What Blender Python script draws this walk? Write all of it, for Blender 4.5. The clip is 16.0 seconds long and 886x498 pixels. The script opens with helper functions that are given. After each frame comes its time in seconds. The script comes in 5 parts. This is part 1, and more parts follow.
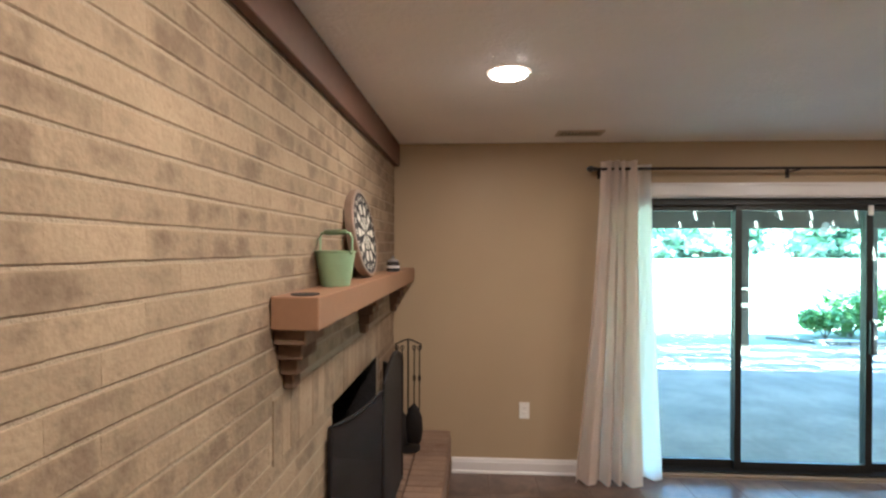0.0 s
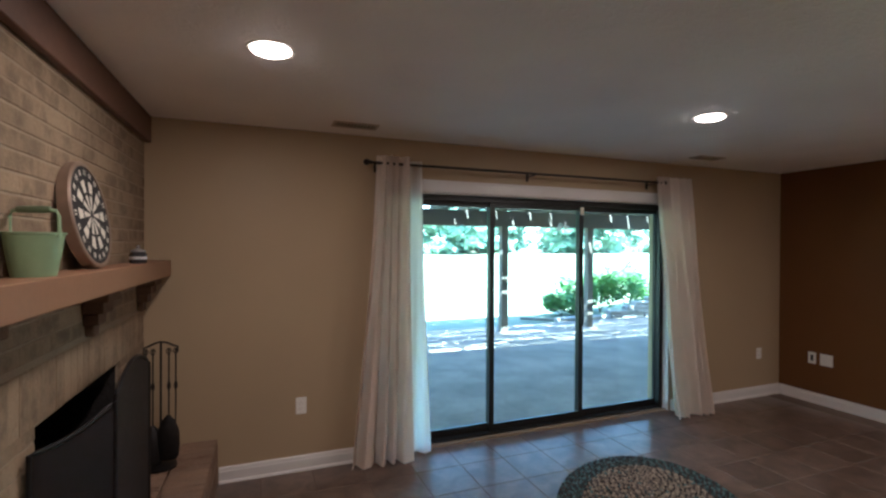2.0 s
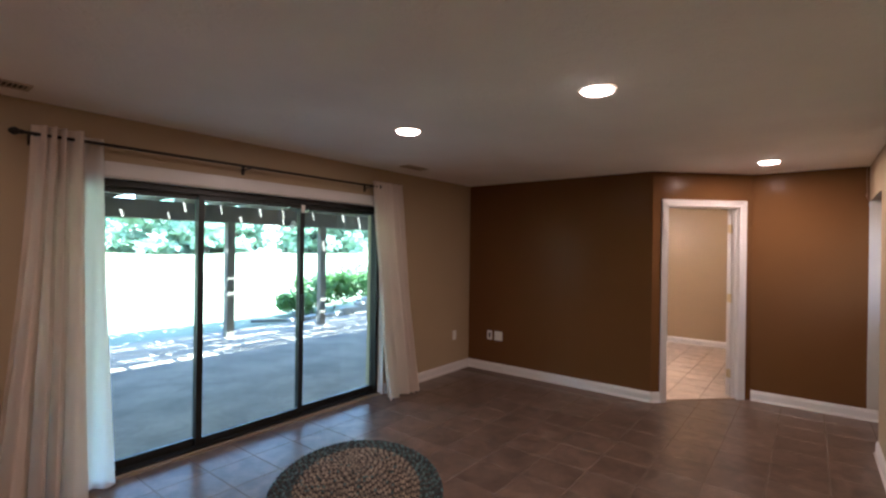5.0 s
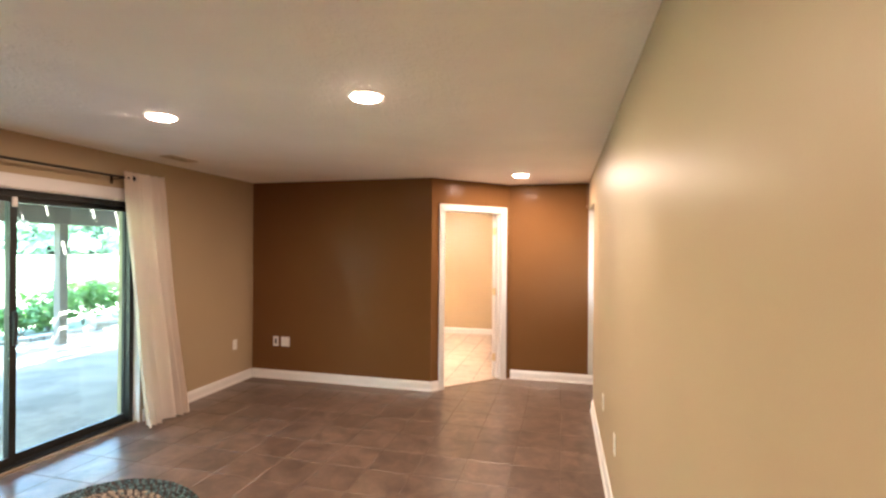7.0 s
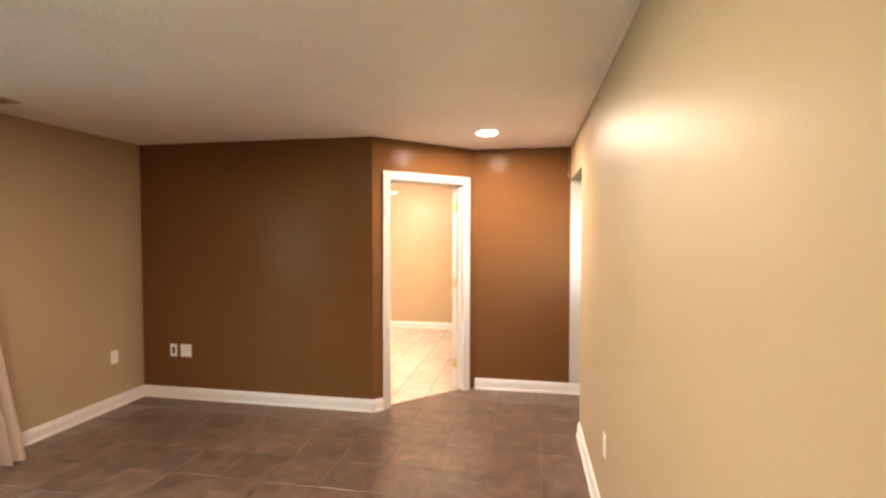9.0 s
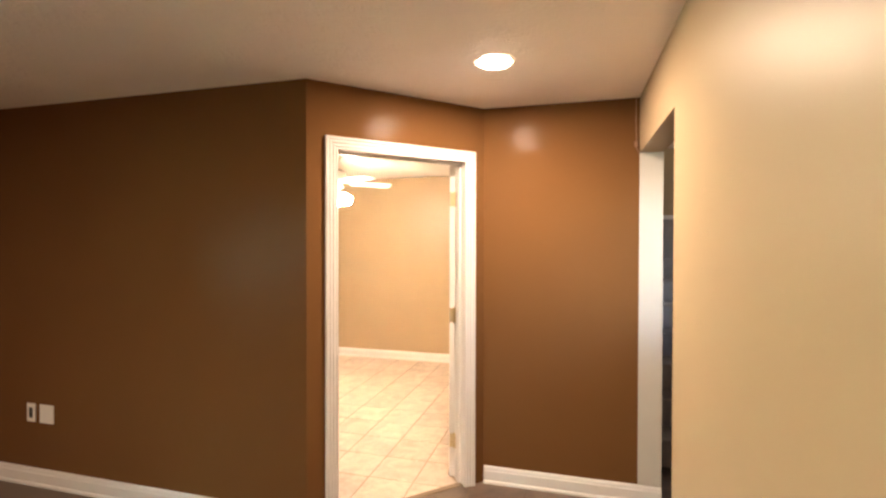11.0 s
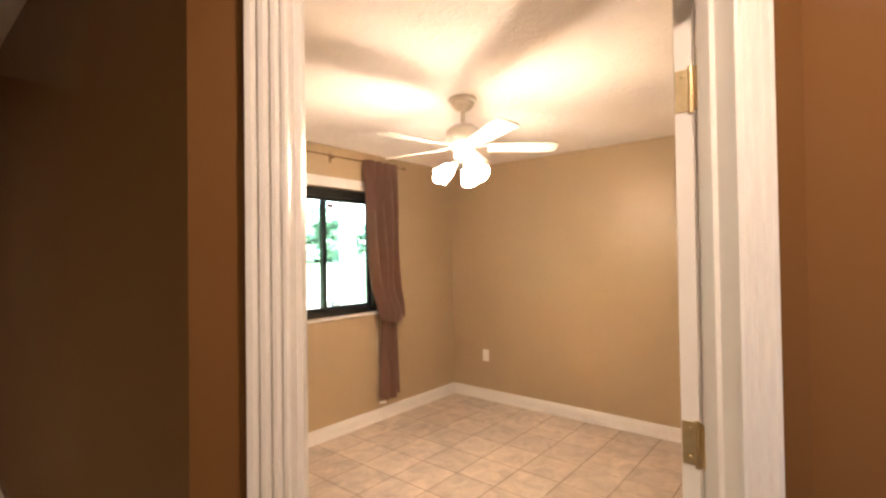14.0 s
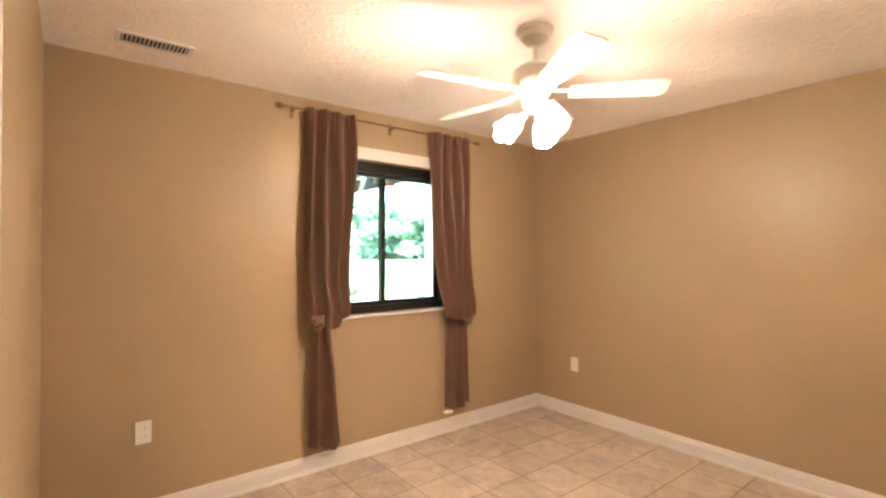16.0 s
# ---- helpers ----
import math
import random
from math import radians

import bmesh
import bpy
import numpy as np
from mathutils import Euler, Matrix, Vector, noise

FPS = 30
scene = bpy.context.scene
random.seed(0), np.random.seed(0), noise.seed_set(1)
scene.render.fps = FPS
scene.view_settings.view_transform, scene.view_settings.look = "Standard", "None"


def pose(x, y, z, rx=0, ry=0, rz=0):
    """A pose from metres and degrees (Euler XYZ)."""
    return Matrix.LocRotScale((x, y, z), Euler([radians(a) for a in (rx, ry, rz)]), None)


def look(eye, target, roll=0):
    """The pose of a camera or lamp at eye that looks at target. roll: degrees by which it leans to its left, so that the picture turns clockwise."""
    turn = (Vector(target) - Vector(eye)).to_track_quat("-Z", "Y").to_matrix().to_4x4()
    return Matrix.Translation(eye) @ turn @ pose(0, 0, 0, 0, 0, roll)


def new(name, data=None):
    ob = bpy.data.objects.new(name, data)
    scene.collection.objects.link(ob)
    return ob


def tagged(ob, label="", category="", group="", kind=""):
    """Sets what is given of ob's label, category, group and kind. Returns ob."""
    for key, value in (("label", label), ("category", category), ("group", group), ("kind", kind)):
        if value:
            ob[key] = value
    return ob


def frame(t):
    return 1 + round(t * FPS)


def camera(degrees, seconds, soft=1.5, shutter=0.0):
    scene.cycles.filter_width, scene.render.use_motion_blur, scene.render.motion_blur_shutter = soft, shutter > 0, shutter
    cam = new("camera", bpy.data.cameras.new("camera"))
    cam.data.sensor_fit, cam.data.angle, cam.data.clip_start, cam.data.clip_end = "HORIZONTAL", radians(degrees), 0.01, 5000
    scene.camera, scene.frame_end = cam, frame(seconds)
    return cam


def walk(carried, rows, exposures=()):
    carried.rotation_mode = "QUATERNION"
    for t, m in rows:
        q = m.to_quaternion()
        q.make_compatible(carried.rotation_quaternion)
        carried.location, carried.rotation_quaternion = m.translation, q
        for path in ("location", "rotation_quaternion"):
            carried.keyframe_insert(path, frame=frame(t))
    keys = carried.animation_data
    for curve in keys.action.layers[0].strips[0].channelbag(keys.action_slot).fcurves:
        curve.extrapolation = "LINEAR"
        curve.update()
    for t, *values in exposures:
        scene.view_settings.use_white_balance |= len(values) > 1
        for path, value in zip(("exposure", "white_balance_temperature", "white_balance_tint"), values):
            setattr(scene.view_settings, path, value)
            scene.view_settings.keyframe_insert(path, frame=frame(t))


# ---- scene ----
cam = camera(86.6, 16.0, soft=2.5)
PATH = [
    (0, (0.019, -0.091, 1.626), (-0.088, 1.906, 1.622), 0.2),
    (0.5, (0.056, -0.099, 1.611), (0.198, 1.895, 1.606), 0.1),
    (1, (0.084, -0.101, 1.6), (0.458, 1.863, 1.593), 0.2),
    (1.5, (0.109, -0.097, 1.585), (0.674, 1.821, 1.578), 0.2),
    (2, (0.147, -0.102, 1.58), (0.877, 1.76, 1.568), 0.3),
    (2.5, (0.162, -0.105, 1.553), (1.031, 1.696, 1.551), 0.3),
    (3, (0.186, -0.105, 1.564), (1.163, 1.64, 1.551), 0.4),
    (5.5, (0.301, -0.283, 1.559), (2.013, 0.749, 1.563), 0.6),
    (6, (0.325, -0.312, 1.576), (2.146, 0.514, 1.58), 0.4),
    (6.5, (0.351, -0.36, 1.587), (2.245, 0.281, 1.591), 0.5),
    (7, (0.379, -0.376, 1.588), (2.318, 0.115, 1.589), 0.4),
    (7.5, (0.532, -0.387, 1.575), (2.49, 0.021, 1.56), 0.1),
    (8, (0.77, -0.396, 1.507), (2.733, -0.015, 1.49), 0.2),
    (8.5, (1.138, -0.284, 1.546), (3.107, 0.064, 1.486), 0.0),
    (11, (3.258, -0.293, 1.532), (5.188, 0.23, 1.507), 0.1),
    (11.5, (3.626, -0.266, 1.521), (5.525, 0.361, 1.502), -0.2),
    (12, (3.976, -0.204, 1.514), (5.823, 0.562, 1.508), -0.2),
    (12.5, (4.312, -0.114, 1.498), (6.089, 0.804, 1.507), -0.3),
    (13, (4.614, -0.021, 1.492), (6.312, 1.035, 1.507), -0.5),
    (13.5, (4.862, 0.1, 1.485), (6.479, 1.276, 1.506), -0.8),
    (14, (5.109, 0.204, 1.469), (6.647, 1.482, 1.498), -0.8),
    (14.5, (5.309, 0.297, 1.447), (6.769, 1.664, 1.481), -0.3),
    (15, (5.466, 0.383, 1.422), (6.853, 1.823, 1.456), -0.3),
    (15.5, (5.595, 0.449, 1.414), (6.913, 1.953, 1.438), -0.0),
    (16, (5.695, 0.483, 1.39), (6.934, 2.053, 1.413), -0.0),
]
walk(cam, [(t, look(eye, target, roll)) for t, eye, target, roll in PATH],
     exposures=[(0.0, 4.95, 5350, 17), (0.5, 4.5, 5300, 18), (1.0, 4.15, 5200, 19), (1.5, 4.0, 5200, 20), (3.0, 3.95, 5400, 25), (5.5, 4.05, 6000, 36),
                (6.0, 4.5, 6350, 39), (6.5, 5.03, 6500, 37), (7.0, 5.43, 6400, 27), (8.5, 5.55, 6400, 24), (11.0, 5.25, 6650, 21), (13.0, 4.95, 6600, 20),
                (14.5, 4.19, 6650, 24), (15.0, 4.18, 6550, 22), (15.5, 4.24, 6500, 22), (16.0, 4.3, 6450, 22)])

# ---- plan, metres ----
H = 2.388            # ceiling
WY = 3.332           # window wall, room face
BX = -0.525          # brick wall, mortar face
CX = 5.443           # brown wall, room face
RX = 6.229           # brown wall beside the stair opening
TY = -0.682           # tan long wall
ANG_A, ANG_B = Vector((5.443, 1.039, 0)), Vector((6.229, 0.242, 0))
BED_E, BED_N, BED_S = 9.09, 3.378, 0.38
GZ = -0.10           # patio
# the brick wall stands 1.03 degrees out of square; its own coordinates turn about the window corner
WROT = Matrix.Translation((BX, WY, 0)) @ pose(0, 0, 0, 0, 0, -1.03) @ Matrix.Translation((-BX, -WY, 0))

# ---- world, sun, lamps ----
world = bpy.data.worlds.new("world")
scene.world = world
world.use_nodes = True
wn = world.node_tree
sky = wn.nodes.new("ShaderNodeTexSky")
sky.sky_type, sky.sun_disc = "NISHITA", False
sky.sun_elevation, sky.sun_rotation = radians(58), radians(200)
wn.links.new(sky.outputs["Color"], wn.nodes["Background"].inputs["Color"])
wn.nodes["Background"].inputs["Strength"].default_value = 0.15

sun = new("sun", bpy.data.lights.new("sun", "SUN"))
sun.data.energy, sun.data.angle, sun.data.color = 5.0, radians(0.5), (1, 0.95, 0.86)
sun.matrix_world = look((-3.0, -8.0, 14.0), (0, 0, 0))
LAMP_WARM = (1.0, 0.785, 0.56)


def disk_lamp(name, x, y, z, watts, size, colour):
    ob = new(name, bpy.data.lights.new(name, "AREA"))
    ob.data.shape, ob.data.size, ob.data.energy, ob.data.color = "DISK", size, watts, colour
    ob.data.spread = radians(180)
    ob.matrix_world = pose(x, y, z)
    return ob


DOWNLIGHTS = [(0.192, 1.964), (2.742, 2.005), (2.672, 0.627), (5.463, 0.056), (0.192, 0.627)]
for lx, ly in DOWNLIGHTS:
    disk_lamp("downlight_lamp", lx, ly, H - 0.021, {5.463: 1.5, 0.192: 0.88}.get(lx, 1.1) * (0.60 if ly > 1 else 0.88), 0.15, LAMP_WARM)

# added fill lamp high in the stairwell; the window it implies is assumed, unseen
stair_fill = new("stair_fill_lamp", bpy.data.lights.new("stair_fill_lamp", "AREA"))
stair_fill.data.shape, stair_fill.data.size, stair_fill.data.size_y, stair_fill.data.energy, stair_fill.data.color = "RECTANGLE", 0.9, 0.8, 0.30, (1.0, 0.96, 0.90)
# added fill lamp to brighten the stair risers; no lobby window is known
lobby_fill = new("lobby_fill_lamp", bpy.data.lights.new("lobby_fill_lamp", "AREA"))
lobby_fill.data.shape, lobby_fill.data.size, lobby_fill.data.size_y, lobby_fill.data.energy, lobby_fill.data.color = "RECTANGLE", 0.7, 0.8, 0.045, (0.95, 0.97, 1.0)
lobby_fill.matrix_world = look((4.86, -1.33, 1.6), (7.0, -1.33, 1.2))
stair_fill.matrix_world = look((9.83, -1.31, 3.5), (7.4, -1.31, 0.9))


# ---- materials ----
def material(name, colour, rough=0.6, metal=0.0, grain=0.0, grain_scale=60.0, stain=0.0, stain_scale=2.0, bump=0.0, bump_scale=200.0,
             per_object=0.0, per_island=0.0, coords="Object", spec=0.5, distort=0.0):
    """A paint or surface with variation at two scales, relief, and small shifts from piece to piece."""
    m = bpy.data.materials.new(name)
    m.use_nodes = True
    n, l = m.node_tree.nodes, m.node_tree.links
    b = n["Principled BSDF"]
    b.inputs["Roughness"].default_value, b.inputs["Metallic"].default_value = rough, metal
    b.inputs["Specular IOR Level"].default_value = spec
    tc = n.new("ShaderNodeTexCoord")
    if coords == "World":
        g = n.new("ShaderNodeNewGeometry")
        vec = g.outputs["Position"]
    else:
        vec = tc.outputs["Object"]
    rgb = n.new("ShaderNodeRGB")
    rgb.outputs[0].default_value = (*colour, 1)
    out = rgb.outputs[0]

    def vary(out, fac, amount):
        mp = n.new("ShaderNodeMapRange")
        mp.inputs["From Min"].default_value, mp.inputs["From Max"].default_value = 0.25, 0.75
        mp.inputs["To Min"].default_value, mp.inputs["To Max"].default_value = 1 - amount, 1 + amount
        l.new(fac, mp.inputs["Value"])
        mx = n.new("ShaderNodeMix")
        mx.data_type, mx.blend_type = "RGBA", "MULTIPLY"
        mx.inputs["Factor"].default_value = 1
        l.new(out, mx.inputs["A"])
        l.new(mp.outputs[0], mx.inputs["B"])
        return mx.outputs["Result"]

    for amount, scale, detail in ((grain, grain_scale, 4), (stain, stain_scale, 5)):
        if amount:
            t = n.new("ShaderNodeTexNoise")
            t.inputs["Scale"].default_value, t.inputs["Detail"].default_value = scale, detail
            t.inputs["Distortion"].default_value = distort
            l.new(vec, t.inputs["Vector"])
            out = vary(out, t.outputs["Fac"], amount)
    if per_object:
        oi = n.new("ShaderNodeObjectInfo")
        out = vary(out, oi.outputs["Random"], per_object)
    if per_island:
        gi = n.new("ShaderNodeNewGeometry")
        out = vary(out, gi.outputs["Random Per Island"], per_island)
    l.new(out, b.inputs["Base Color"])
    if bump:
        t = n.new("ShaderNodeTexNoise")
        t.inputs["Scale"].default_value, t.inputs["Detail"].default_value = bump_scale, 3
        l.new(vec, t.inputs["Vector"])
        bp = n.new("ShaderNodeBump")
        bp.inputs["Strength"].default_value, bp.inputs["Distance"].default_value = bump, 0.01
        l.new(t.outputs["Fac"], bp.inputs["Height"])
        l.new(bp.outputs["Normal"], b.inputs["Normal"])
    return m


def glowing(name, colour, strength):
    m = bpy.data.materials.new(name)
    m.use_nodes = True
    b = m.node_tree.nodes["Principled BSDF"]
    b.inputs["Base Color"].default_value = (*colour, 1)
    b.inputs["Emission Color"].default_value = (*colour, 1)
    b.inputs["Emission Strength"].default_value = strength
    return m


def glass_material():
    m = bpy.data.materials.new("clear_glass")
    m.use_nodes = True
    n, l = m.node_tree.nodes, m.node_tree.links
    n.remove(n["Principled BSDF"])
    tr, gl, mx, lw = (n.new(k) for k in ("ShaderNodeBsdfTransparent", "ShaderNodeBsdfGlossy", "ShaderNodeMixShader", "ShaderNodeLayerWeight"))
    pw, sc = n.new("ShaderNodeMath"), n.new("ShaderNodeMath")
    pw.operation, sc.operation = "POWER", "MULTIPLY_ADD"
    pw.inputs[1].default_value, sc.inputs[1].default_value, sc.inputs[2].default_value = 5.0, 0.9, 0.035
    lw.inputs["Blend"].default_value = 0.5
    l.new(lw.outputs["Facing"], pw.inputs[0])
    l.new(pw.outputs[0], sc.inputs[0])
    tr.inputs["Color"].default_value = (0.82, 0.99, 0.94, 1)
    gl.inputs["Roughness"].default_value = 0.02
    l.new(sc.outputs[0], mx.inputs[0])
    l.new(tr.outputs[0], mx.inputs[1])
    l.new(gl.outputs[0], mx.inputs[2])
    l.new(mx.outputs[0], n["Material Output"].inputs["Surface"])
    return m


def stomped_ceiling(relief):
    """White ceiling paint over crow's-foot stipple: broken ridges at two sizes."""
    m = material("stippled_ceiling_paint", (0.92, 0.875, 0.83), 0.75, stain=0.05, stain_scale=1.5, coords="World")
    n, l = m.node_tree.nodes, m.node_tree.links
    g = n.new("ShaderNodeNewGeometry")
    big = n.new("ShaderNodeTexNoise")
    big.inputs["Scale"].default_value, big.inputs["Detail"].default_value, big.inputs["Distortion"].default_value = 5.5, 3, 2.0
    fine = n.new("ShaderNodeTexNoise")
    fine.inputs["Scale"].default_value, fine.inputs["Detail"].default_value, fine.inputs["Distortion"].default_value = 24, 4, 1.8
    for t in (big, fine):
        l.new(g.outputs["Position"], t.inputs["Vector"])
    mu = n.new("ShaderNodeMath")
    mu.operation = "MULTIPLY"
    l.new(big.outputs["Fac"], mu.inputs[0])
    l.new(fine.outputs["Fac"], mu.inputs[1])
    mp = n.new("ShaderNodeMapRange")
    mp.inputs["From Min"].default_value, mp.inputs["From Max"].default_value = 0.22, 0.36
    l.new(mu.outputs[0], mp.inputs["Value"])
    bp = n.new("ShaderNodeBump")
    bp.inputs["Strength"].default_value, bp.inputs["Distance"].default_value = relief, 0.008
    l.new(mp.outputs[0], bp.inputs["Height"])
    l.new(bp.outputs["Normal"], n["Principled BSDF"].inputs["Normal"])
    return m


TAN = material("tan_wall_paint", (0.392, 0.299, 0.188), 0.41, stain=0.04, stain_scale=1.2, bump=0.06, bump_scale=350, coords="World", spec=0.12)
BROWN = material("brown_wall_paint", (0.147, 0.070, 0.026), 0.165, stain=0.05, stain_scale=1.2, bump=0.05, bump_scale=350, coords="World", spec=0.029)
BEDTAN = material("bedroom_wall_paint", (0.385, 0.286, 0.174), 0.36, stain=0.03, stain_scale=1.2, bump=0.05, bump_scale=350, coords="World", spec=0.27)
GREYWHITE = material("grey_white_end_face", (0.50, 0.475, 0.425), 0.5, stain=0.05, stain_scale=4, bump=0.05, bump_scale=350, coords="World", spec=0.3)
WHITE = material("white_trim_paint", (0.66, 0.635, 0.61), 0.35, stain=0.03, stain_scale=6, coords="World")
CEILING = stomped_ceiling(0.30)
BEDCEILING = stomped_ceiling(0.36)


def whitewashed(name, red, wash, run="Generated"):
    """Brick under a worn, brushed whitewash that gathers along the edges of each brick and smears over the joints."""
    m = material(name, (1, 1, 1), 0.9, grain=0.09, grain_scale=80, stain=0.12, stain_scale=5, bump=0.3, bump_scale=85, per_object=0.07, coords="World", distort=0.6, spec=0.2)
    n, l = m.node_tree.nodes, m.node_tree.links
    rgb = next(k for k in n if k.type == "RGB")
    target = rgb.outputs[0].links[0].to_socket

    def math_node(op, a, b=None, c=None):
        k = n.new("ShaderNodeMath")
        k.operation = op
        for sock, v in zip(k.inputs, (a, b, c)):
            if v is None:
                continue
            if isinstance(v, (int, float)):
                sock.default_value = v
            else:
                l.new(v, sock)
        return k.outputs[0]

    g, tc, sp, t, t2, oi = (n.new(k) for k in ("ShaderNodeNewGeometry", "ShaderNodeTexCoord", "ShaderNodeSeparateXYZ", "ShaderNodeTexNoise", "ShaderNodeTexNoise", "ShaderNodeObjectInfo"))
    for k, sc in ((t, 11), (t2, 45)):
        k.inputs["Scale"].default_value, k.inputs["Detail"].default_value, k.inputs["Roughness"].default_value = sc, 4, 0.6
        l.new(g.outputs["Position"], k.inputs["Vector"])
    l.new(tc.outputs[run], sp.inputs[0])
    pick = math_node("FRACT", math_node("ADD", oi.outputs["Random"], g.outputs["Random Per Island"]))
    along, up = ("X", "Y") if run == "UV" else ("Y", "Z")
    ey = math_node("ABSOLUTE", math_node("SUBTRACT", sp.outputs[along], 0.5))
    ez = math_node("ABSOLUTE", math_node("SUBTRACT", sp.outputs[up], 0.5))
    ey = math_node("MULTIPLY_ADD", ey, 7.0, -2.55)
    ez = math_node("MULTIPLY_ADD", ez, 2.2, -0.60)
    edge = math_node("MAXIMUM", math_node("MAXIMUM", ey, ez), 0.0)
    core = math_node("SUBTRACT", math_node("MULTIPLY_ADD", t.outputs["Fac"], 3.4, -1.45), edge)
    core = math_node("ADD", core, math_node("MULTIPLY_ADD", t2.outputs["Fac"], 1.2, -0.60))
    core = math_node("ADD", core, math_node("MULTIPLY_ADD", pick, 1.0, -0.5))
    rp = n.new("ShaderNodeMapRange")
    rp.inputs["From Min"].default_value, rp.inputs["From Max"].default_value = 0.0, 0.9
    l.new(core, rp.inputs["Value"])
    mx = n.new("ShaderNodeMix")
    mx.data_type = "RGBA"
    mx.inputs["A"].default_value, mx.inputs["B"].default_value = (*wash, 1), (*red, 1)
    l.new(rp.outputs[0], mx.inputs["Factor"])
    l.new(mx.outputs["Result"], target)
    return m


BRICK = whitewashed("whitewashed_brick", (0.175, 0.125, 0.080), (0.270, 0.200, 0.126), "UV")
MORTAR = material("pale_mortar", (0.29, 0.225, 0.148), 0.9, grain=0.12, grain_scale=120, stain=0.12, stain_scale=6, bump=0.4, bump_scale=160, coords="World")
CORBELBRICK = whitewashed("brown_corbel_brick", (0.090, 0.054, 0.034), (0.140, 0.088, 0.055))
HEARTHBRICK = whitewashed("worn_hearth_brick", (0.155, 0.086, 0.054), (0.225, 0.150, 0.100))
SOOT = material("sooty_firebrick", (0.02, 0.018, 0.016), 0.95, grain=0.3, grain_scale=30, bump=0.4, bump_scale=60)
MANTEL = material("painted_mantel_wood", (0.245, 0.132, 0.070), 0.5, grain=0.05, grain_scale=40, stain=0.05, stain_scale=3)
BEAM = material("dark_stained_beam", (0.125, 0.062, 0.036), 0.6, grain=0.10, grain_scale=30, stain=0.08, stain_scale=3)
IRON = material("black_iron", (0.018, 0.016, 0.015), 0.5, metal=0.6, grain=0.2, grain_scale=40)
ANTIQUE = material("antique_bronze", (0.24, 0.16, 0.08), 0.4, metal=0.8, grain=0.1, grain_scale=60)
BRASS = material("worn_brass", (0.62, 0.50, 0.30), 0.4, metal=1.0, grain=0.1, grain_scale=60)
TILE = material("brown_slate_tile", (0.118, 0.082, 0.061), 0.28, grain=0.16, grain_scale=38, stain=0.48, stain_scale=6.5, bump=0.05, bump_scale=40,
                per_object=0.10, coords="World", distort=0.8)
GROUT = material("brown_grout", (0.138, 0.102, 0.077), 0.9, grain=0.1, grain_scale=150, coords="World")
BEDTILE = material("cream_mottled_tile", (0.46, 0.378, 0.305), 0.33, grain=0.10, grain_scale=30, stain=0.25, stain_scale=7, bump=0.05, bump_scale=40,
                   per_object=0.07, coords="World", distort=1.0)
BEDGROUT = material("tan_grout", (0.20, 0.15, 0.10), 0.9, grain=0.1, grain_scale=150, coords="World")
DARKFRAME = material("dark_bronze_aluminium", (0.022, 0.024, 0.022), 0.4, metal=0.5, grain=0.1, grain_scale=40)
GLASS = glass_material()
CURTAIN = material("white_linen_curtain", (0.83, 0.74, 0.65), 0.85, grain=0.04, grain_scale=300, stain=0.05, stain_scale=3, bump=0.1, bump_scale=400)
_n, _l = CURTAIN.node_tree.nodes, CURTAIN.node_tree.links
_t, _m = _n.new("ShaderNodeBsdfTranslucent"), _n.new("ShaderNodeMixShader")
_t.inputs["Color"].default_value, _m.inputs[0].default_value = (1.0, 0.80, 0.68, 1), 0.10
_l.new(_n["Principled BSDF"].outputs[0], _m.inputs[1])
_l.new(_t.outputs[0], _m.inputs[2])
_l.new(_m.outputs[0], _n["Material Output"].inputs["Surface"])
# paler, more translucent copy of the curtain cloth, for where daylight shines through
BACKLIT = material("backlit_curtain_edge", (0.90, 0.87, 0.83), 0.85, grain=0.03, grain_scale=300)
_n, _l = BACKLIT.node_tree.nodes, BACKLIT.node_tree.links
_t, _m = _n.new("ShaderNodeBsdfTranslucent"), _n.new("ShaderNodeMixShader")
_t.inputs["Color"].default_value, _m.inputs[0].default_value = (0.98, 0.96, 0.93, 1), 0.8
_l.new(_n["Principled BSDF"].outputs[0], _m.inputs[1])
_l.new(_t.outputs[0], _m.inputs[2])
_l.new(_m.outputs[0], _n["Material Output"].inputs["Surface"])
SATIN = material("brown_satin_curtain", (0.235, 0.124, 0.088), 0.40, grain=0.05, grain_scale=200, stain=0.06, stain_scale=4)
PLASTIC = material("white_plastic", (0.75, 0.73, 0.68), 0.35, grain=0.02)
VENT = material("beige_vent_enamel", (0.46, 0.38, 0.28), 0.4, grain=0.05, grain_scale=40, stain=0.05, stain_scale=8)
SLOT = material("dark_slot", (0.02, 0.02, 0.02), 0.6, grain=0.05)
LENS = glowing("lamp_lens", (1.0, 0.82, 0.60), 2.5)
BULB = glowing("lit_bulb", (1.0, 0.83, 0.58), 50.0)
SHADE = glowing("frosted_glass_shade", (1.0, 0.84, 0.62), 3.0)
GREEN = material("mint_green_enamel", (0.25, 0.37, 0.21), 0.45, grain=0.04, grain_scale=40, stain=0.06, stain_scale=10)
CARPET = material("grey_carpet", (0.24, 0.225, 0.22), 0.95, grain=0.25, grain_scale=180, stain=0.10, stain_scale=8, bump=0.6, bump_scale=250)
CONCRETE = material("patio_concrete", (0.25, 0.20, 0.155), 0.9, grain=0.16, grain_scale=18, stain=0.42, stain_scale=1.7, bump=0.2, bump_scale=60, coords="World")
LAWN = material("lawn", (0.16, 0.18, 0.11), 0.9, grain=0.25, grain_scale=20, stain=0.2, stain_scale=0.4, bump=0.5, bump_scale=30, coords="World")
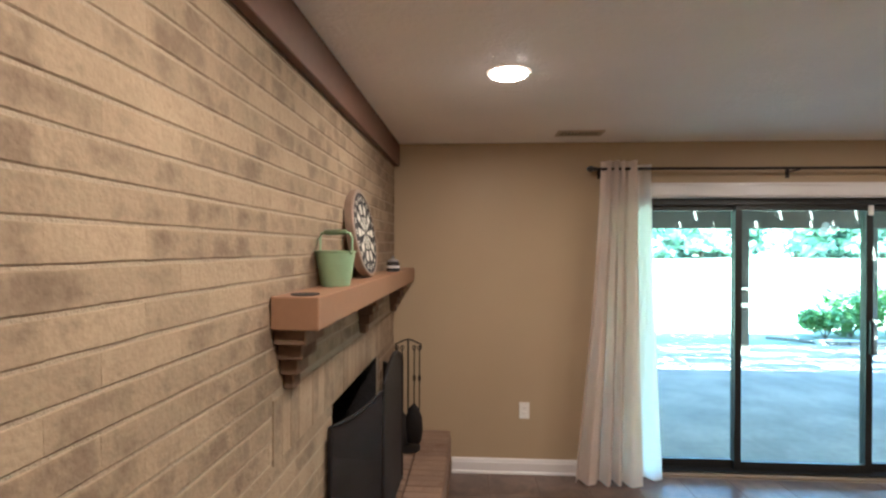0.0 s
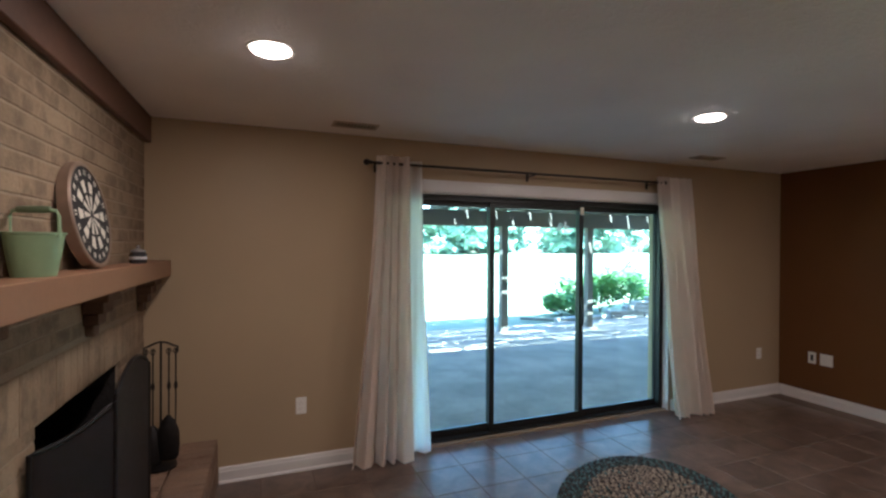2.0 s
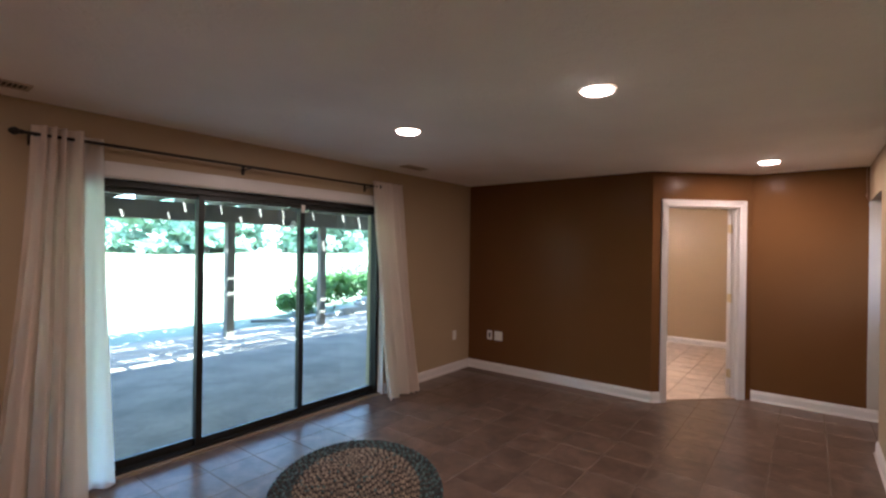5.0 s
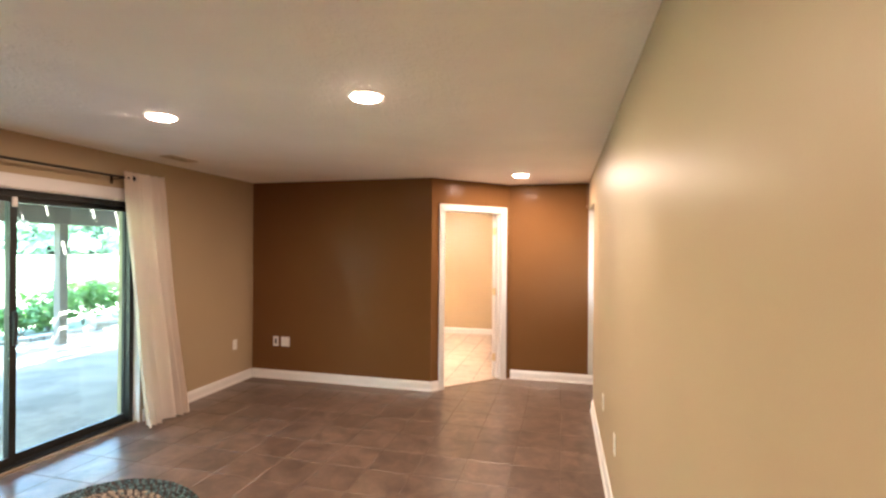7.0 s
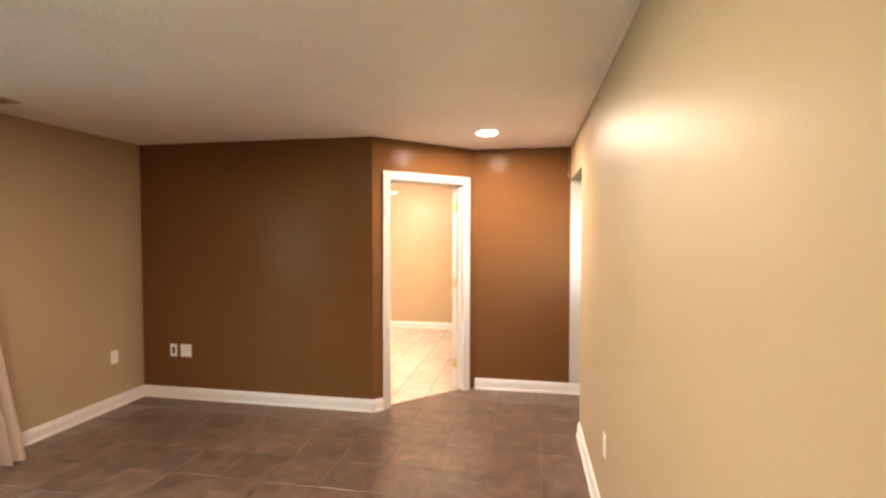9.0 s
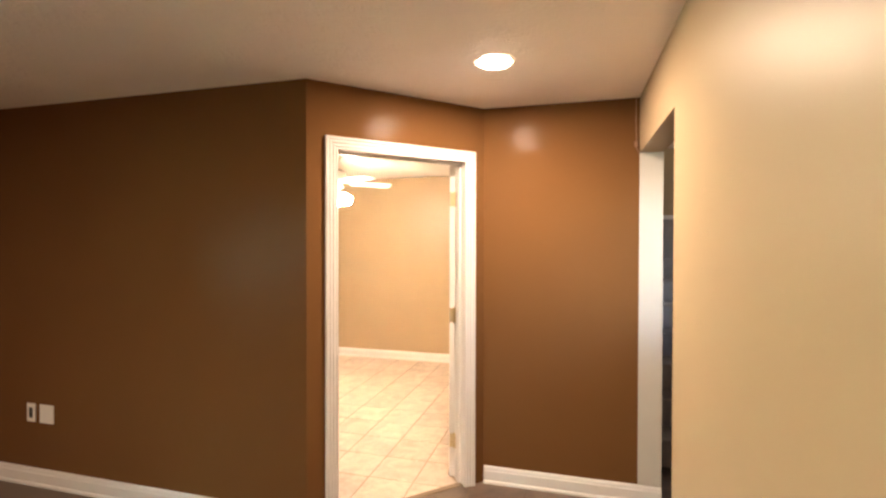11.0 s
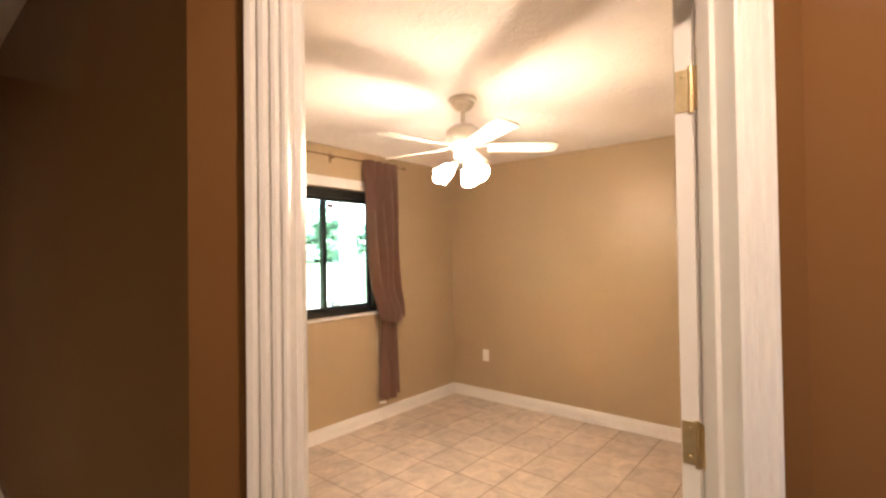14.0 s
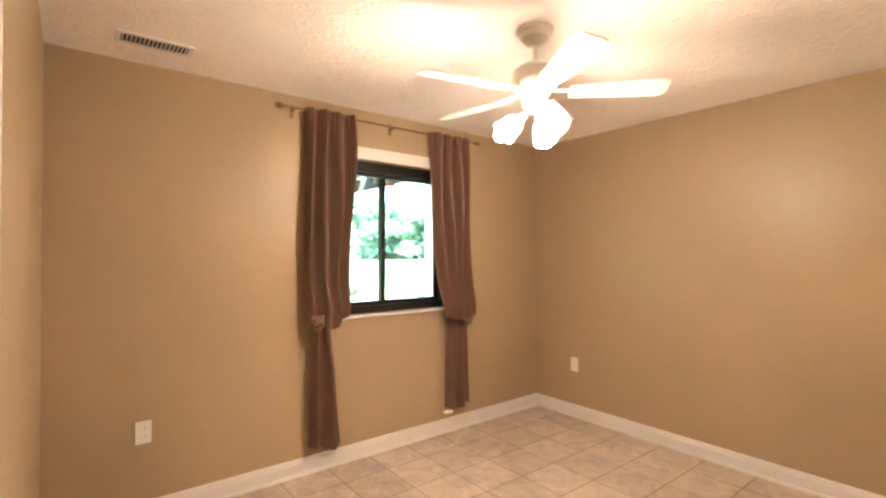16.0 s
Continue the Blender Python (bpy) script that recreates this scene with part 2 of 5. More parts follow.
TIMBER = material("weathered_timber", (0.14, 0.12, 0.10), 0.8, grain=0.2, grain_scale=25, stain=0.15, stain_scale=3)
STONE = material("stacked_garden_stone", (0.34, 0.31, 0.27), 0.9, grain=0.15, grain_scale=25, stain=0.15, stain_scale=4, bump=0.5, bump_scale=25, per_object=0.15)
LEAF = material("green_leaf", (0.12, 0.26, 0.10), 0.55, grain=0.1, grain_scale=20, per_island=0.45)
# FARLEAF: haze over the distant trees is mixed into this pale blue-green colour
FARLEAF = material("hazed_tree_leaf", (0.27, 0.40, 0.31), 0.6, grain=0.1, grain_scale=4, per_island=0.12)
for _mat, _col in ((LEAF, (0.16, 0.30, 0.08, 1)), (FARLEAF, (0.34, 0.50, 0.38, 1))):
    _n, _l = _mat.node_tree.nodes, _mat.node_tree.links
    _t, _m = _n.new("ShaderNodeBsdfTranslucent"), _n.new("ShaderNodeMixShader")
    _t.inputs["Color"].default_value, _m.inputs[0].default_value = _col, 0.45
    _l.new(_n["Principled BSDF"].outputs[0], _m.inputs[1])
    _l.new(_t.outputs[0], _m.inputs[2])
    _l.new(_m.outputs[0], _n["Material Output"].inputs["Surface"])
BARK = material("grey_bark", (0.14, 0.11, 0.085), 0.9, grain=0.25, grain_scale=15, bump=0.6, bump_scale=20)
STUCCO = material("exterior_wall", (0.40, 0.36, 0.30), 0.9, grain=0.1, grain_scale=30, stain=0.08, stain_scale=2, coords="World")


# ---- shapes ----
def box(bm, x0, x1, y0, y1, z0, z1, m=None, bevel=0.0, segs=1):
    g = bmesh.ops.create_cube(bm, size=1.0)
    vs = g["verts"]
    bmesh.ops.scale(bm, vec=(x1 - x0, y1 - y0, z1 - z0), verts=vs)
    bmesh.ops.translate(bm, vec=((x0 + x1) / 2, (y0 + y1) / 2, (z0 + z1) / 2), verts=vs)
    if bevel:
        es = list({e for v in vs for e in v.link_edges})
        r = bmesh.ops.bevel(bm, geom=es, offset=bevel, segments=segs, affect="EDGES", profile=0.5)
        vs = list({v for f in r["faces"] for v in f.verts} | {v for v in vs if v.is_valid})
    if m is not None:
        bmesh.ops.transform(bm, matrix=m, verts=vs)
    return vs


def lathe(bm, rings, n=24, m=None, close=True):
    """A turned body: rings of (radius, z) from one end to the other."""
    rows = []
    for r, z in rings:
        rows.append([bm.verts.new((r * math.cos(2 * math.pi * k / n), r * math.sin(2 * math.pi * k / n), z)) for k in range(n)])
    for a, b in zip(rows, rows[1:]):
        for k in range(n):
            bm.faces.new((a[k], a[(k + 1) % n], b[(k + 1) % n], b[k]))
    if close:
        bm.faces.new(rows[0][::-1])
        bm.faces.new(rows[-1])
    vs = [v for row in rows for v in row]
    if m is not None:
        bmesh.ops.transform(bm, matrix=m, verts=vs)
    return vs


def tube(bm, points, r, n=8, taper=1.0):
    """A bent rod through points."""
    pts = [Vector(p) for p in points]
    rows = []
    for i, p in enumerate(pts):
        d = (pts[min(i + 1, len(pts) - 1)] - pts[max(i - 1, 0)]).normalized()
        side = d.orthogonal().normalized()
        if abs(d.z) < 0.95:
            side = d.cross(Vector((0, 0, 1))).normalized()
        up = side.cross(d)
        rr = r * (1 + (taper - 1) * i / max(1, len(pts) - 1))
        rows.append([bm.verts.new(p + rr * (math.cos(2 * math.pi * k / n) * side + math.sin(2 * math.pi * k / n) * up)) for k in range(n)])
    for a, b in zip(rows, rows[1:]):
        for k in range(n):
            bm.faces.new((a[k], a[(k + 1) % n], b[(k + 1) % n], b[k]))
    bm.faces.new(rows[0][::-1])
    bm.faces.new(rows[-1])


def sweep(bm, profile, path, z_axis=Vector((0, 0, 1)), inward=None):
    """Profile points (out, across) along a mitred polyline; 'out' lies along inward."""
    pts = [Vector(p) for p in path]
    rows = []
    for i, p in enumerate(pts):
        a = (p - pts[i - 1]).normalized() if i else (pts[1] - p).normalized()
        b = (pts[i + 1] - p).normalized() if i + 1 < len(pts) else a
        sa, sb = inward.cross(a), inward.cross(b)
        across = (sa + sb) / (1 + sa.dot(sb))
        rows.append([bm.verts.new(p + inward * o + across * c) for o, c in profile])
    n = len(profile)
    for r, q in zip(rows, rows[1:]):
        for k in range(n):
            bm.faces.new((r[k], r[(k + 1) % n], q[(k + 1) % n], q[k]))
    bm.faces.new(rows[0][::-1])
    bm.faces.new(rows[-1])


def mesh_of(name, bm, mat, smooth=False):
    bmesh.ops.recalc_face_normals(bm, faces=bm.faces)
    me = bpy.data.meshes.new(name)
    bm.to_mesh(me)
    bm.free()
    me.materials.append(mat)
    if smooth:
        me.shade_smooth()
        me.set_sharp_from_angle(angle=radians(40))
    return me


def part(name, bm, mat, parent=None, label="", smooth=False):
    ob = new(name, mesh_of(name, bm, mat, smooth))
    if parent is not None:
        ob.parent = parent
    if label:
        tagged(ob, label)
    return ob


def thing(name, at, label, category, group="", kind=""):
    ob = new(name)
    ob.empty_display_size = 0.1
    ob.matrix_world = at if isinstance(at, Matrix) else pose(*at)
    return tagged(ob, label, category, group, kind)


def structure(name, bm, mat, label="", category="wall", smooth=False):
    return tagged(part(name, bm, mat, None, "", smooth), label, category, "", "structure")


def boxes(*dims):
    bm = bmesh.new()
    for d in dims:
        box(bm, *d)
    return bm


# ---- walls ----
OPX0, OPX1, OPZ = 1.04, 3.85, 2.0           # sliding door opening
WT = WY + 0.26
structure("wall_north", boxes((BX - 0.2, OPX0, WY, WT, GZ, 2.6), (OPX1, CX + 0.137, WY, WT, GZ, 2.6), (OPX0, OPX1, WY, WT, OPZ, 2.6), (OPX0, OPX1, WY, WT, GZ, 0.0)),
          TAN, "tan painted wall with the wide patio door opening")
WX0, WX1, WZ0, WZ1 = 6.93, 8.04, 0.975, 2.045    # bedroom window opening
structure("wall_bedroom_north", boxes((CX + 0.137, WX0, BED_N, WT, GZ, 2.6), (WX1, BED_E + 0.2, BED_N, WT, GZ, 2.6), (WX0, WX1, BED_N, WT, GZ, WZ0), (WX0, WX1, BED_N, WT, WZ1, 2.6)),
          BEDTAN, "tan painted bedroom wall with a small window")
FY0, FY1, FZ0, FZ1 = 1.856, 2.827, 0.30, 0.965    # firebox opening
wall_w = structure("wall_west", boxes((BX - 0.2, BX, TY - 0.13, FY0, GZ, 2.6), (BX - 0.2, BX, FY1, WY, GZ, 2.6), (BX - 0.2, BX, FY0, FY1, FZ1, 2.6), (BX - 0.2, BX, FY0, FY1, GZ, FZ0)),
          MORTAR, "mortar bed of the whitewashed brick fireplace wall")
wall_fire = structure("wall_firebox", boxes((BX - 0.75, BX - 0.2, FY0 - 0.1, FY0, FZ0 - 0.1, FZ1 + 0.1), (BX - 0.75, BX - 0.2, FY1, FY1 + 0.1, FZ0 - 0.1, FZ1 + 0.1),
          (BX - 0.8, BX - 0.7, FY0, FY1, FZ0 - 0.1, FZ1 + 0.1), (BX - 0.8, BX - 0.2, FY0, FY1, FZ1, FZ1 + 0.1), (BX - 0.8, BX - 0.2, FY0, FY1, FZ0 - 0.1, FZ0),
          (BX - 0.2, BX - 0.02, FY0, FY0 + 0.004, FZ0, FZ1), (BX - 0.2, BX - 0.02, FY1 - 0.004, FY1, FZ0, FZ1), (BX - 0.2, BX - 0.02, FY0 + 0.004, FY1 - 0.004, FZ1 - 0.004, FZ1)),
          SOOT, "soot-blackened firebox inside the brick fireplace")
wall_w.matrix_world = WROT
wall_fire.matrix_world = WROT
structure("wall_brown", boxes((CX, CX + 0.137, ANG_A.y, WY, 0, H + 0.1)), BROWN, "dark brown painted accent wall")
structure("wall_brown_east", boxes((RX, RX + 0.12, TY, ANG_B.y, 0, H + 0.1)), BROWN, "brown painted wall beside the stair opening")
structure("wall_south", boxes((BX - 0.2, 5.268, TY - 0.13, TY, 0, H + 0.1), (5.268, RX + 0.12, TY - 0.13, TY, 2.065, H + 0.1)), TAN, "long tan painted wall ending at the stair opening")

# angled wall with the bedroom door; local x along it, local y into the bedroom
u = (ANG_B - ANG_A).normalized()
AL = (ANG_B - ANG_A).length
MA = Matrix(((u.x, -u.y, 0, ANG_A.x), (u.y, u.x, 0, ANG_A.y), (0, 0, 1, 0), (0, 0, 0, 1)))
DS0, DS1, DZ, DT = 0.166, 0.979, 2.035, 0.115
bm = boxes((0, DS0 - 0.018, 0, DT, 0, H + 0.1), (DS1 + 0.018, AL + 0.05, 0, DT, 0, H + 0.1), (DS0 - 0.018, DS1 + 0.018, 0, DT, DZ + 0.018, H + 0.1))
bmesh.ops.transform(bm, matrix=MA, verts=bm.verts)
structure("wall_angled", bm, BROWN, "short angled brown wall holding the bedroom doorway")

structure("wall_bedroom_west", boxes((CX + 0.137, CX + 0.141, 1.15, BED_N, 0, H)), BEDTAN, "tan painted bedroom wall")
structure("wall_bedroom_south", boxes((RX + 0.10, BED_E + 0.12, BED_S - 0.12, BED_S, 0, H + 0.1)), BEDTAN, "tan painted bedroom wall behind the open door")
structure("wall_bedroom_east", boxes((BED_E, BED_E + 0.12, BED_S, BED_N, 0, H + 0.1)), BEDTAN, "plain tan painted bedroom wall")

# ---- stairwell ----
SY0, SY1, SX_END = -1.75, -0.812, 9.85
structure("wall_stair_south", boxes((4.78, SX_END, SY0 - 0.12, SY0, 0, 4.3)), TAN, "tan painted stairwell wall")
structure("wall_stair_north", boxes((RX + 0.12, SX_END, SY1, SY1 + 0.12, 0, 4.3)), TAN, "tan painted stairwell wall")
# high gap added to let light onto the stairs, never in view
structure("wall_stair_east", boxes((SX_END, SX_END + 0.12, SY0 - 0.12, SY1 + 0.12, 0, 3.05), (SX_END, SX_END + 0.12, SY0 - 0.12, SY1 + 0.12, 3.95, 4.3)), TAN,
          "tan stairwell wall above the landing, with an added unseen opening high up")
# the opening here is added for the lobby fill lamp, out of view
structure("wall_stair_west", boxes((4.78, 4.9, SY0, TY - 0.13, 0, 1.2), (4.78, 4.9, SY0, TY - 0.13, 2.0, H + 0.1), (4.78, 4.9, SY0, SY0 + 0.12, 1.2, 2.0), (4.78, 4.9, TY - 0.28, TY - 0.13, 1.2, 2.0)), TAN, "tan painted stair lobby wall with an added unseen opening")
structure("ceiling_stair", boxes((4.78, 7.75, SY0, SY1 + 0.005, H - 0.02, H + 0.1), (7.65, 7.75, SY0, SY1, H + 0.1, 4.3), (7.65, SX_END + 0.12, SY0 - 0.12, SY1 + 0.12, 4.3, 4.4)), CEILING,
          "white textured stairwell ceiling", "ceiling")
RISE, RUN, X1, STEPS = 0.199, 0.248, 6.752, 9
stairs = thing("staircase", (X1, SY0, 0), "straight staircase covered in grey patterned carpet, rising from the lobby", "staircase", "", "structure")
for k in range(STEPS):
    bm = bmesh.new()
    back = SX_END - X1 if k == STEPS - 1 else RUN * (k + 1) + 0.02
    box(bm, RUN * k - 0.02, back, 0.03, SY1 - SY0 - 0.03, RISE * k - (0.02 if k else 0), RISE * (k + 1), None, 0.012, 2)
    part("step", bm, CARPET, stairs)
for y0, y1 in ((0.0, 0.03), (SY1 - SY0 - 0.03, SY1 - SY0)):
    bm = bmesh.new()
    v = [bm.verts.new((x, y, z)) for y in (y0, y1) for x, z in ((-0.15, 0.0), (-0.15, 0.348), (1.778, RISE * 9 + 0.103), (SX_END - X1, RISE * 9 + 0.103), (SX_END - X1, RISE * 8), (0.1, 0))]
    bm.faces.new(v[:6])
    bm.faces.new(v[6:][::-1])
    for k in range(6):
        bm.faces.new((v[k], v[(k + 1) % 6], v[6 + (k + 1) % 6], v[6 + k]))
    part("skirt_board", bm, WHITE, stairs, "white painted stair skirting")
part("landing_baseboard", boxes((SX_END - X1 - 0.016, SX_END - X1, 0.03, SY1 - SY0 - 0.03, RISE * 9, RISE * 9 + 0.103)), WHITE, stairs, "white painted landing baseboard")

# ---- ceilings and floors ----
structure("ceiling", boxes((BX - 0.2, CX + 0.137, TY - 0.13, WY + 0.05, H, H + 0.12), (CX + 0.137, RX + 0.12, TY - 0.13, 1.2, H, H + 0.12)), CEILING, "white stippled ceiling with recessed lights", "ceiling")
structure("ceiling_bedroom", boxes((CX + 0.137, BED_E + 0.1, 1.2, BED_N + 0.05, H, H + 0.12), (RX + 0.12, BED_E + 0.1, BED_S - 0.1, 1.2, H, H + 0.12)), BEDCEILING, "white stippled bedroom ceiling", "ceiling")
floor = structure("floor", boxes((BX - 0.2, RX + 0.9, SY0, WY + 0.1, -0.1, -0.0016)), GROUT, "brown stone-look tile floor with pale joints", "floor")
bed_floor = structure("floor_bedroom", boxes((CX + 0.137, BED_E + 0.1, 0.2, BED_N + 0.05, -0.1, -0.0008)), BEDGROUT, "cream mottled square tile floor", "floor")

# ---- trim ----
BASE = [(0, 0), (0.026, 0), (0.026, 0.008), (0.022, 0.016), (0.016, 0.019), (0.016, 0.075), (0.012, 0.084), (0.011, 0.094), (0.006, 0.104), (0, 0.106)]


def baseboard(p, q, inward, label="white painted moulded baseboard"):
    p, q, n = Vector((*p, 0)), Vector((*q, 0)), Vector((*inward, 0)).normalized()
    bm = bmesh.new()
    rows = [[bm.verts.new(e + n * o + Vector((0, 0, z))) for o, z in BASE] for e in (p, q)]
    k = len(BASE)
    for i in range(k):
        bm.faces.new((rows[0][i], rows[0][(i + 1) % k], rows[1][(i + 1) % k], rows[1][i]))
    bm.faces.new(rows[0][::-1])
    bm.faces.new(rows[1])
    structure("baseboard", bm, WHITE, label, "baseboard")


def on_angle(s, d=0.0):
    w = MA @ Vector((s, d, 0))
    return (w.x, w.y)


na = (u.y, -u.x)
baseboard((-0.095, WY), (OPX0 - 0.02, WY), (0, -1))
baseboard((OPX1 + 0.02, WY), (CX, WY), (0, -1))
baseboard((CX, ANG_A.y), (CX, WY - 0.016), (-1, 0))
baseboard(on_angle(0.0), on_angle(DS0 - 0.072), na)
baseboard((RX, TY), (RX, ANG_B.y - 0.006), (-1, 0))
baseboard((RX, TY - 0.13), (RX, TY), (-1, 0))
baseboard((BX + 0.1, TY), (5.268, TY), (0, 1))
baseboard((5.268, TY), (5.268, TY - 0.13), (1, 0))
baseboard((CX + 0.141, BED_N), (BED_E, BED_N), (0, -1))
baseboard((BED_E, BED_S), (BED_E, BED_N - 0.016), (-1, 0))
baseboard((RX + 0.4, BED_S), (BED_E - 0.016, BED_S), (0, 1))
baseboard((CX + 0.141, 1.2), (CX + 0.141, BED_N - 0.016), (1, 0))
# even grey-white on this face only, darker than WHITE
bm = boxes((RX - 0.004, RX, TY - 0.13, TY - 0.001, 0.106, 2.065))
structure("trim", bm, GREYWHITE, "flat grey-white end face of the stair opening", "trim")

# ---- bedroom door, opened flat towards the bedroom wall ----
door = thing("door_1", MA, "white painted interior door with fluted casing, standing wide open", "door", "", "structure")
PROFILE = [(0, 0), (0.009, 0), (0.012, 0.004), (0.012, 0.010), (0.007, 0.013), (0.007, 0.016), (0.014, 0.020), (0.014, 0.027), (0.008, 0.030), (0.008, 0.033), (0.018, 0.038),
           (0.018, 0.046), (0.012, 0.049), (0.012, 0.052), (0.022, 0.057), (0.022, 0.067), (0.016, 0.070), (0, 0.070)]
for side, y, nrm in (("casing", 0.0, -1), ("casing", DT, 1)):
    bm = bmesh.new()
    n = Vector((0, nrm, 0))
    path = [(DS0 + 0.002, y, 0), (DS0 + 0.002, y, DZ - 0.002), (DS1 - 0.002, y, DZ - 0.002), (DS1 - 0.002, y, 0)]
    sweep(bm, [(o, c if nrm < 0 else -c) for o, c in PROFILE], path, inward=n)
    part("casing", bm, WHITE, door, "white moulded door casing")
bm = boxes((DS0 - 0.018, DS0, 0.0, DT, 0, DZ), (DS1, DS1 + 0.018, 0.0, DT, 0, DZ), (DS0 - 0.018, DS1 + 0.018, 0.0, DT, DZ, DZ + 0.018),
           (DS0, DS0 + 0.011, 0.05, 0.09, 0, DZ), (DS1 - 0.011, DS1, 0.05, 0.09, 0, DZ), (DS0, DS1, 0.05, 0.09, DZ - 0.011, DZ))
part("jamb", bm, WHITE, door, "white painted jamb with door stop")
bm = boxes((DS0, DS1, 0.02, 0.06, -0.004, 0.004))
part("threshold", bm, BEDGROUT, door, "tan threshold strip")
# leaf hinged on the far jamb, swung about 128 degrees
LEAF_M = Matrix.Translation((DS1 - 0.002, DT + 0.006, 0)) @ pose(0, 0, 0, 0, 0, 46.5)
bm = bmesh.new()
box(bm, 0.0, 0.80, 0.0, 0.036, 0.012, DZ - 0.004, None, 0.002)
leaf = part("door_leaf", bm, WHITE, door, "white painted door slab")
leaf.matrix_local = LEAF_M
for px0, px1 in ((0.11, 0.36), (0.44, 0.69)):
    for pz0, pz1 in ((0.2, 0.85), (1.0, 1.9)):
        for yy in (-0.004, 0.036):
            bm = bmesh.new()
            box(bm, px0, px1, yy, yy + 0.004, pz0, pz1, None, 0.0015)
            pn = part("panel", bm, WHITE, leaf)
for hz in (0.25, 1.065, 1.815):
    bm = bmesh.new()
    lathe(bm, [(0.006, hz - 0.05), (0.006, hz + 0.05)], 10, Matrix.Translation((DS1 - 0.004, DT + 0.008, 0)))
    box(bm, DS1 - 0.0035, DS1, DT - 0.036, DT + 0.004, hz - 0.045, hz + 0.045)
    part("hinge", bm, BRASS, door, "brass butt hinge", True)
    bm = bmesh.new()
    box(bm, -0.0025, 0.0, 0.003, 0.033, hz - 0.045, hz + 0.045)
    for sz in (-0.03, 0.03):
        lathe(bm, [(0.004, 0), (0.003, 0.0015)], 8, pose(-0.0025, 0.018, hz + sz, 0, -90, 0))
    part("hinge_plate", bm, BRASS, leaf, "brass hinge plate on the door edge")
bm = bmesh.new()
lathe(bm, [(0.028, 0), (0.028, 0.006), (0.011, 0.01), (0.011, 0.03), (0.026, 0.04), (0.028, 0.055), (0.018, 0.066)], 20, pose(0.735, 0.036, 0.95, -90, 0, 0))
part("knob", bm, BRASS, leaf, "brass door knob", True)

# ---- sliding patio door ----
slider = thing("door_2", (0, 0, 0), "three-panel sliding patio door in dark bronze aluminium", "patio door", "", "structure")
fy0, fy1 = 3.405, 3.495
bm = boxes((OPX0, OPX0 + 0.05, fy0, fy1, 0.0, OPZ), (OPX1 - 0.05, OPX1, fy0, fy1, 0.0, OPZ), (OPX0 + 0.05, OPX1 - 0.05, fy0, fy1, OPZ - 0.055, OPZ), (OPX0 + 0.05, OPX1 - 0.05, fy0 - 0.02, fy1, 0.0, 0.025))
part("door_frame", bm, DARKFRAME, slider)
edges = [1.068, 1.975, 2.884, 3.815]
for i in range(3):
    x0, x1 = edges[i] - 0.022, edges[i + 1] + 0.022
    yy = 3.425 if i == 1 else 3.455
    bm = boxes((x0, x0 + 0.045, yy, yy + 0.026, 0.025, OPZ - 0.05), (x1 - 0.045, x1, yy, yy + 0.026, 0.025, OPZ - 0.05),
               (x0 + 0.045, x1 - 0.045, yy, yy + 0.026, 0.025, 0.085), (x0 + 0.045, x1 - 0.045, yy, yy + 0.026, OPZ - 0.095, OPZ - 0.05))
    sash = part("sash", bm, DARKFRAME, slider)
    bm = boxes((x0 + 0.04, x1 - 0.04, yy + 0.010, yy + 0.015, 0.08, OPZ - 0.09))
    pane = part("pane", bm, GLASS, sash, "clear glass pane")
    pane.visible_shadow = False
bm = bmesh.new()
box(bm, 2.873, 2.895, 3.392, 3.425, 0.88, 1.12, None, 0.004)
part("pull_handle", bm, DARKFRAME, slider, "dark vertical pull handle")
bm = bmesh.new()
box(bm, 2.868, 2.900, 3.410, 3.425, 1.87, 1.94, None, 0.003)
part("latch", bm, PLASTIC, slider, "white security latch")
bm = boxes((OPX0 - 0.06, OPX1 + 0.06, WY - 0.018, WY, OPZ + 0.002, OPZ + 0.078), (OPX0 - 0.07, OPX1 + 0.07, WY - 0.026, WY, OPZ + 0.078, OPZ + 0.092))
structure("trim", bm, WHITE, "white painted head casing above the patio door", "trim")
bm = boxes((OPX0, OPX0 + 0.008, WY + 0.001, fy0, 0.0, OPZ), (OPX1 - 0.008, OPX1, WY + 0.001, fy0, 0.0, OPZ), (OPX0, OPX1, WY + 0.001, fy0, OPZ - 0.008, OPZ), (OPX0, OPX0 + 0.01, WY + 0.001, fy0 - 0.02, -0.003, 0.012))
structure("threshold", boxes((OPX0 + 0.011, OPX1 - 0.009, WY + 0.024, fy0 - 0.021, -0.004, 0.011)), MORTAR, "thin tan sill strip under the patio door", "threshold")
structure("trim", bm, WHITE, "white painted reveal of the patio door", "trim")


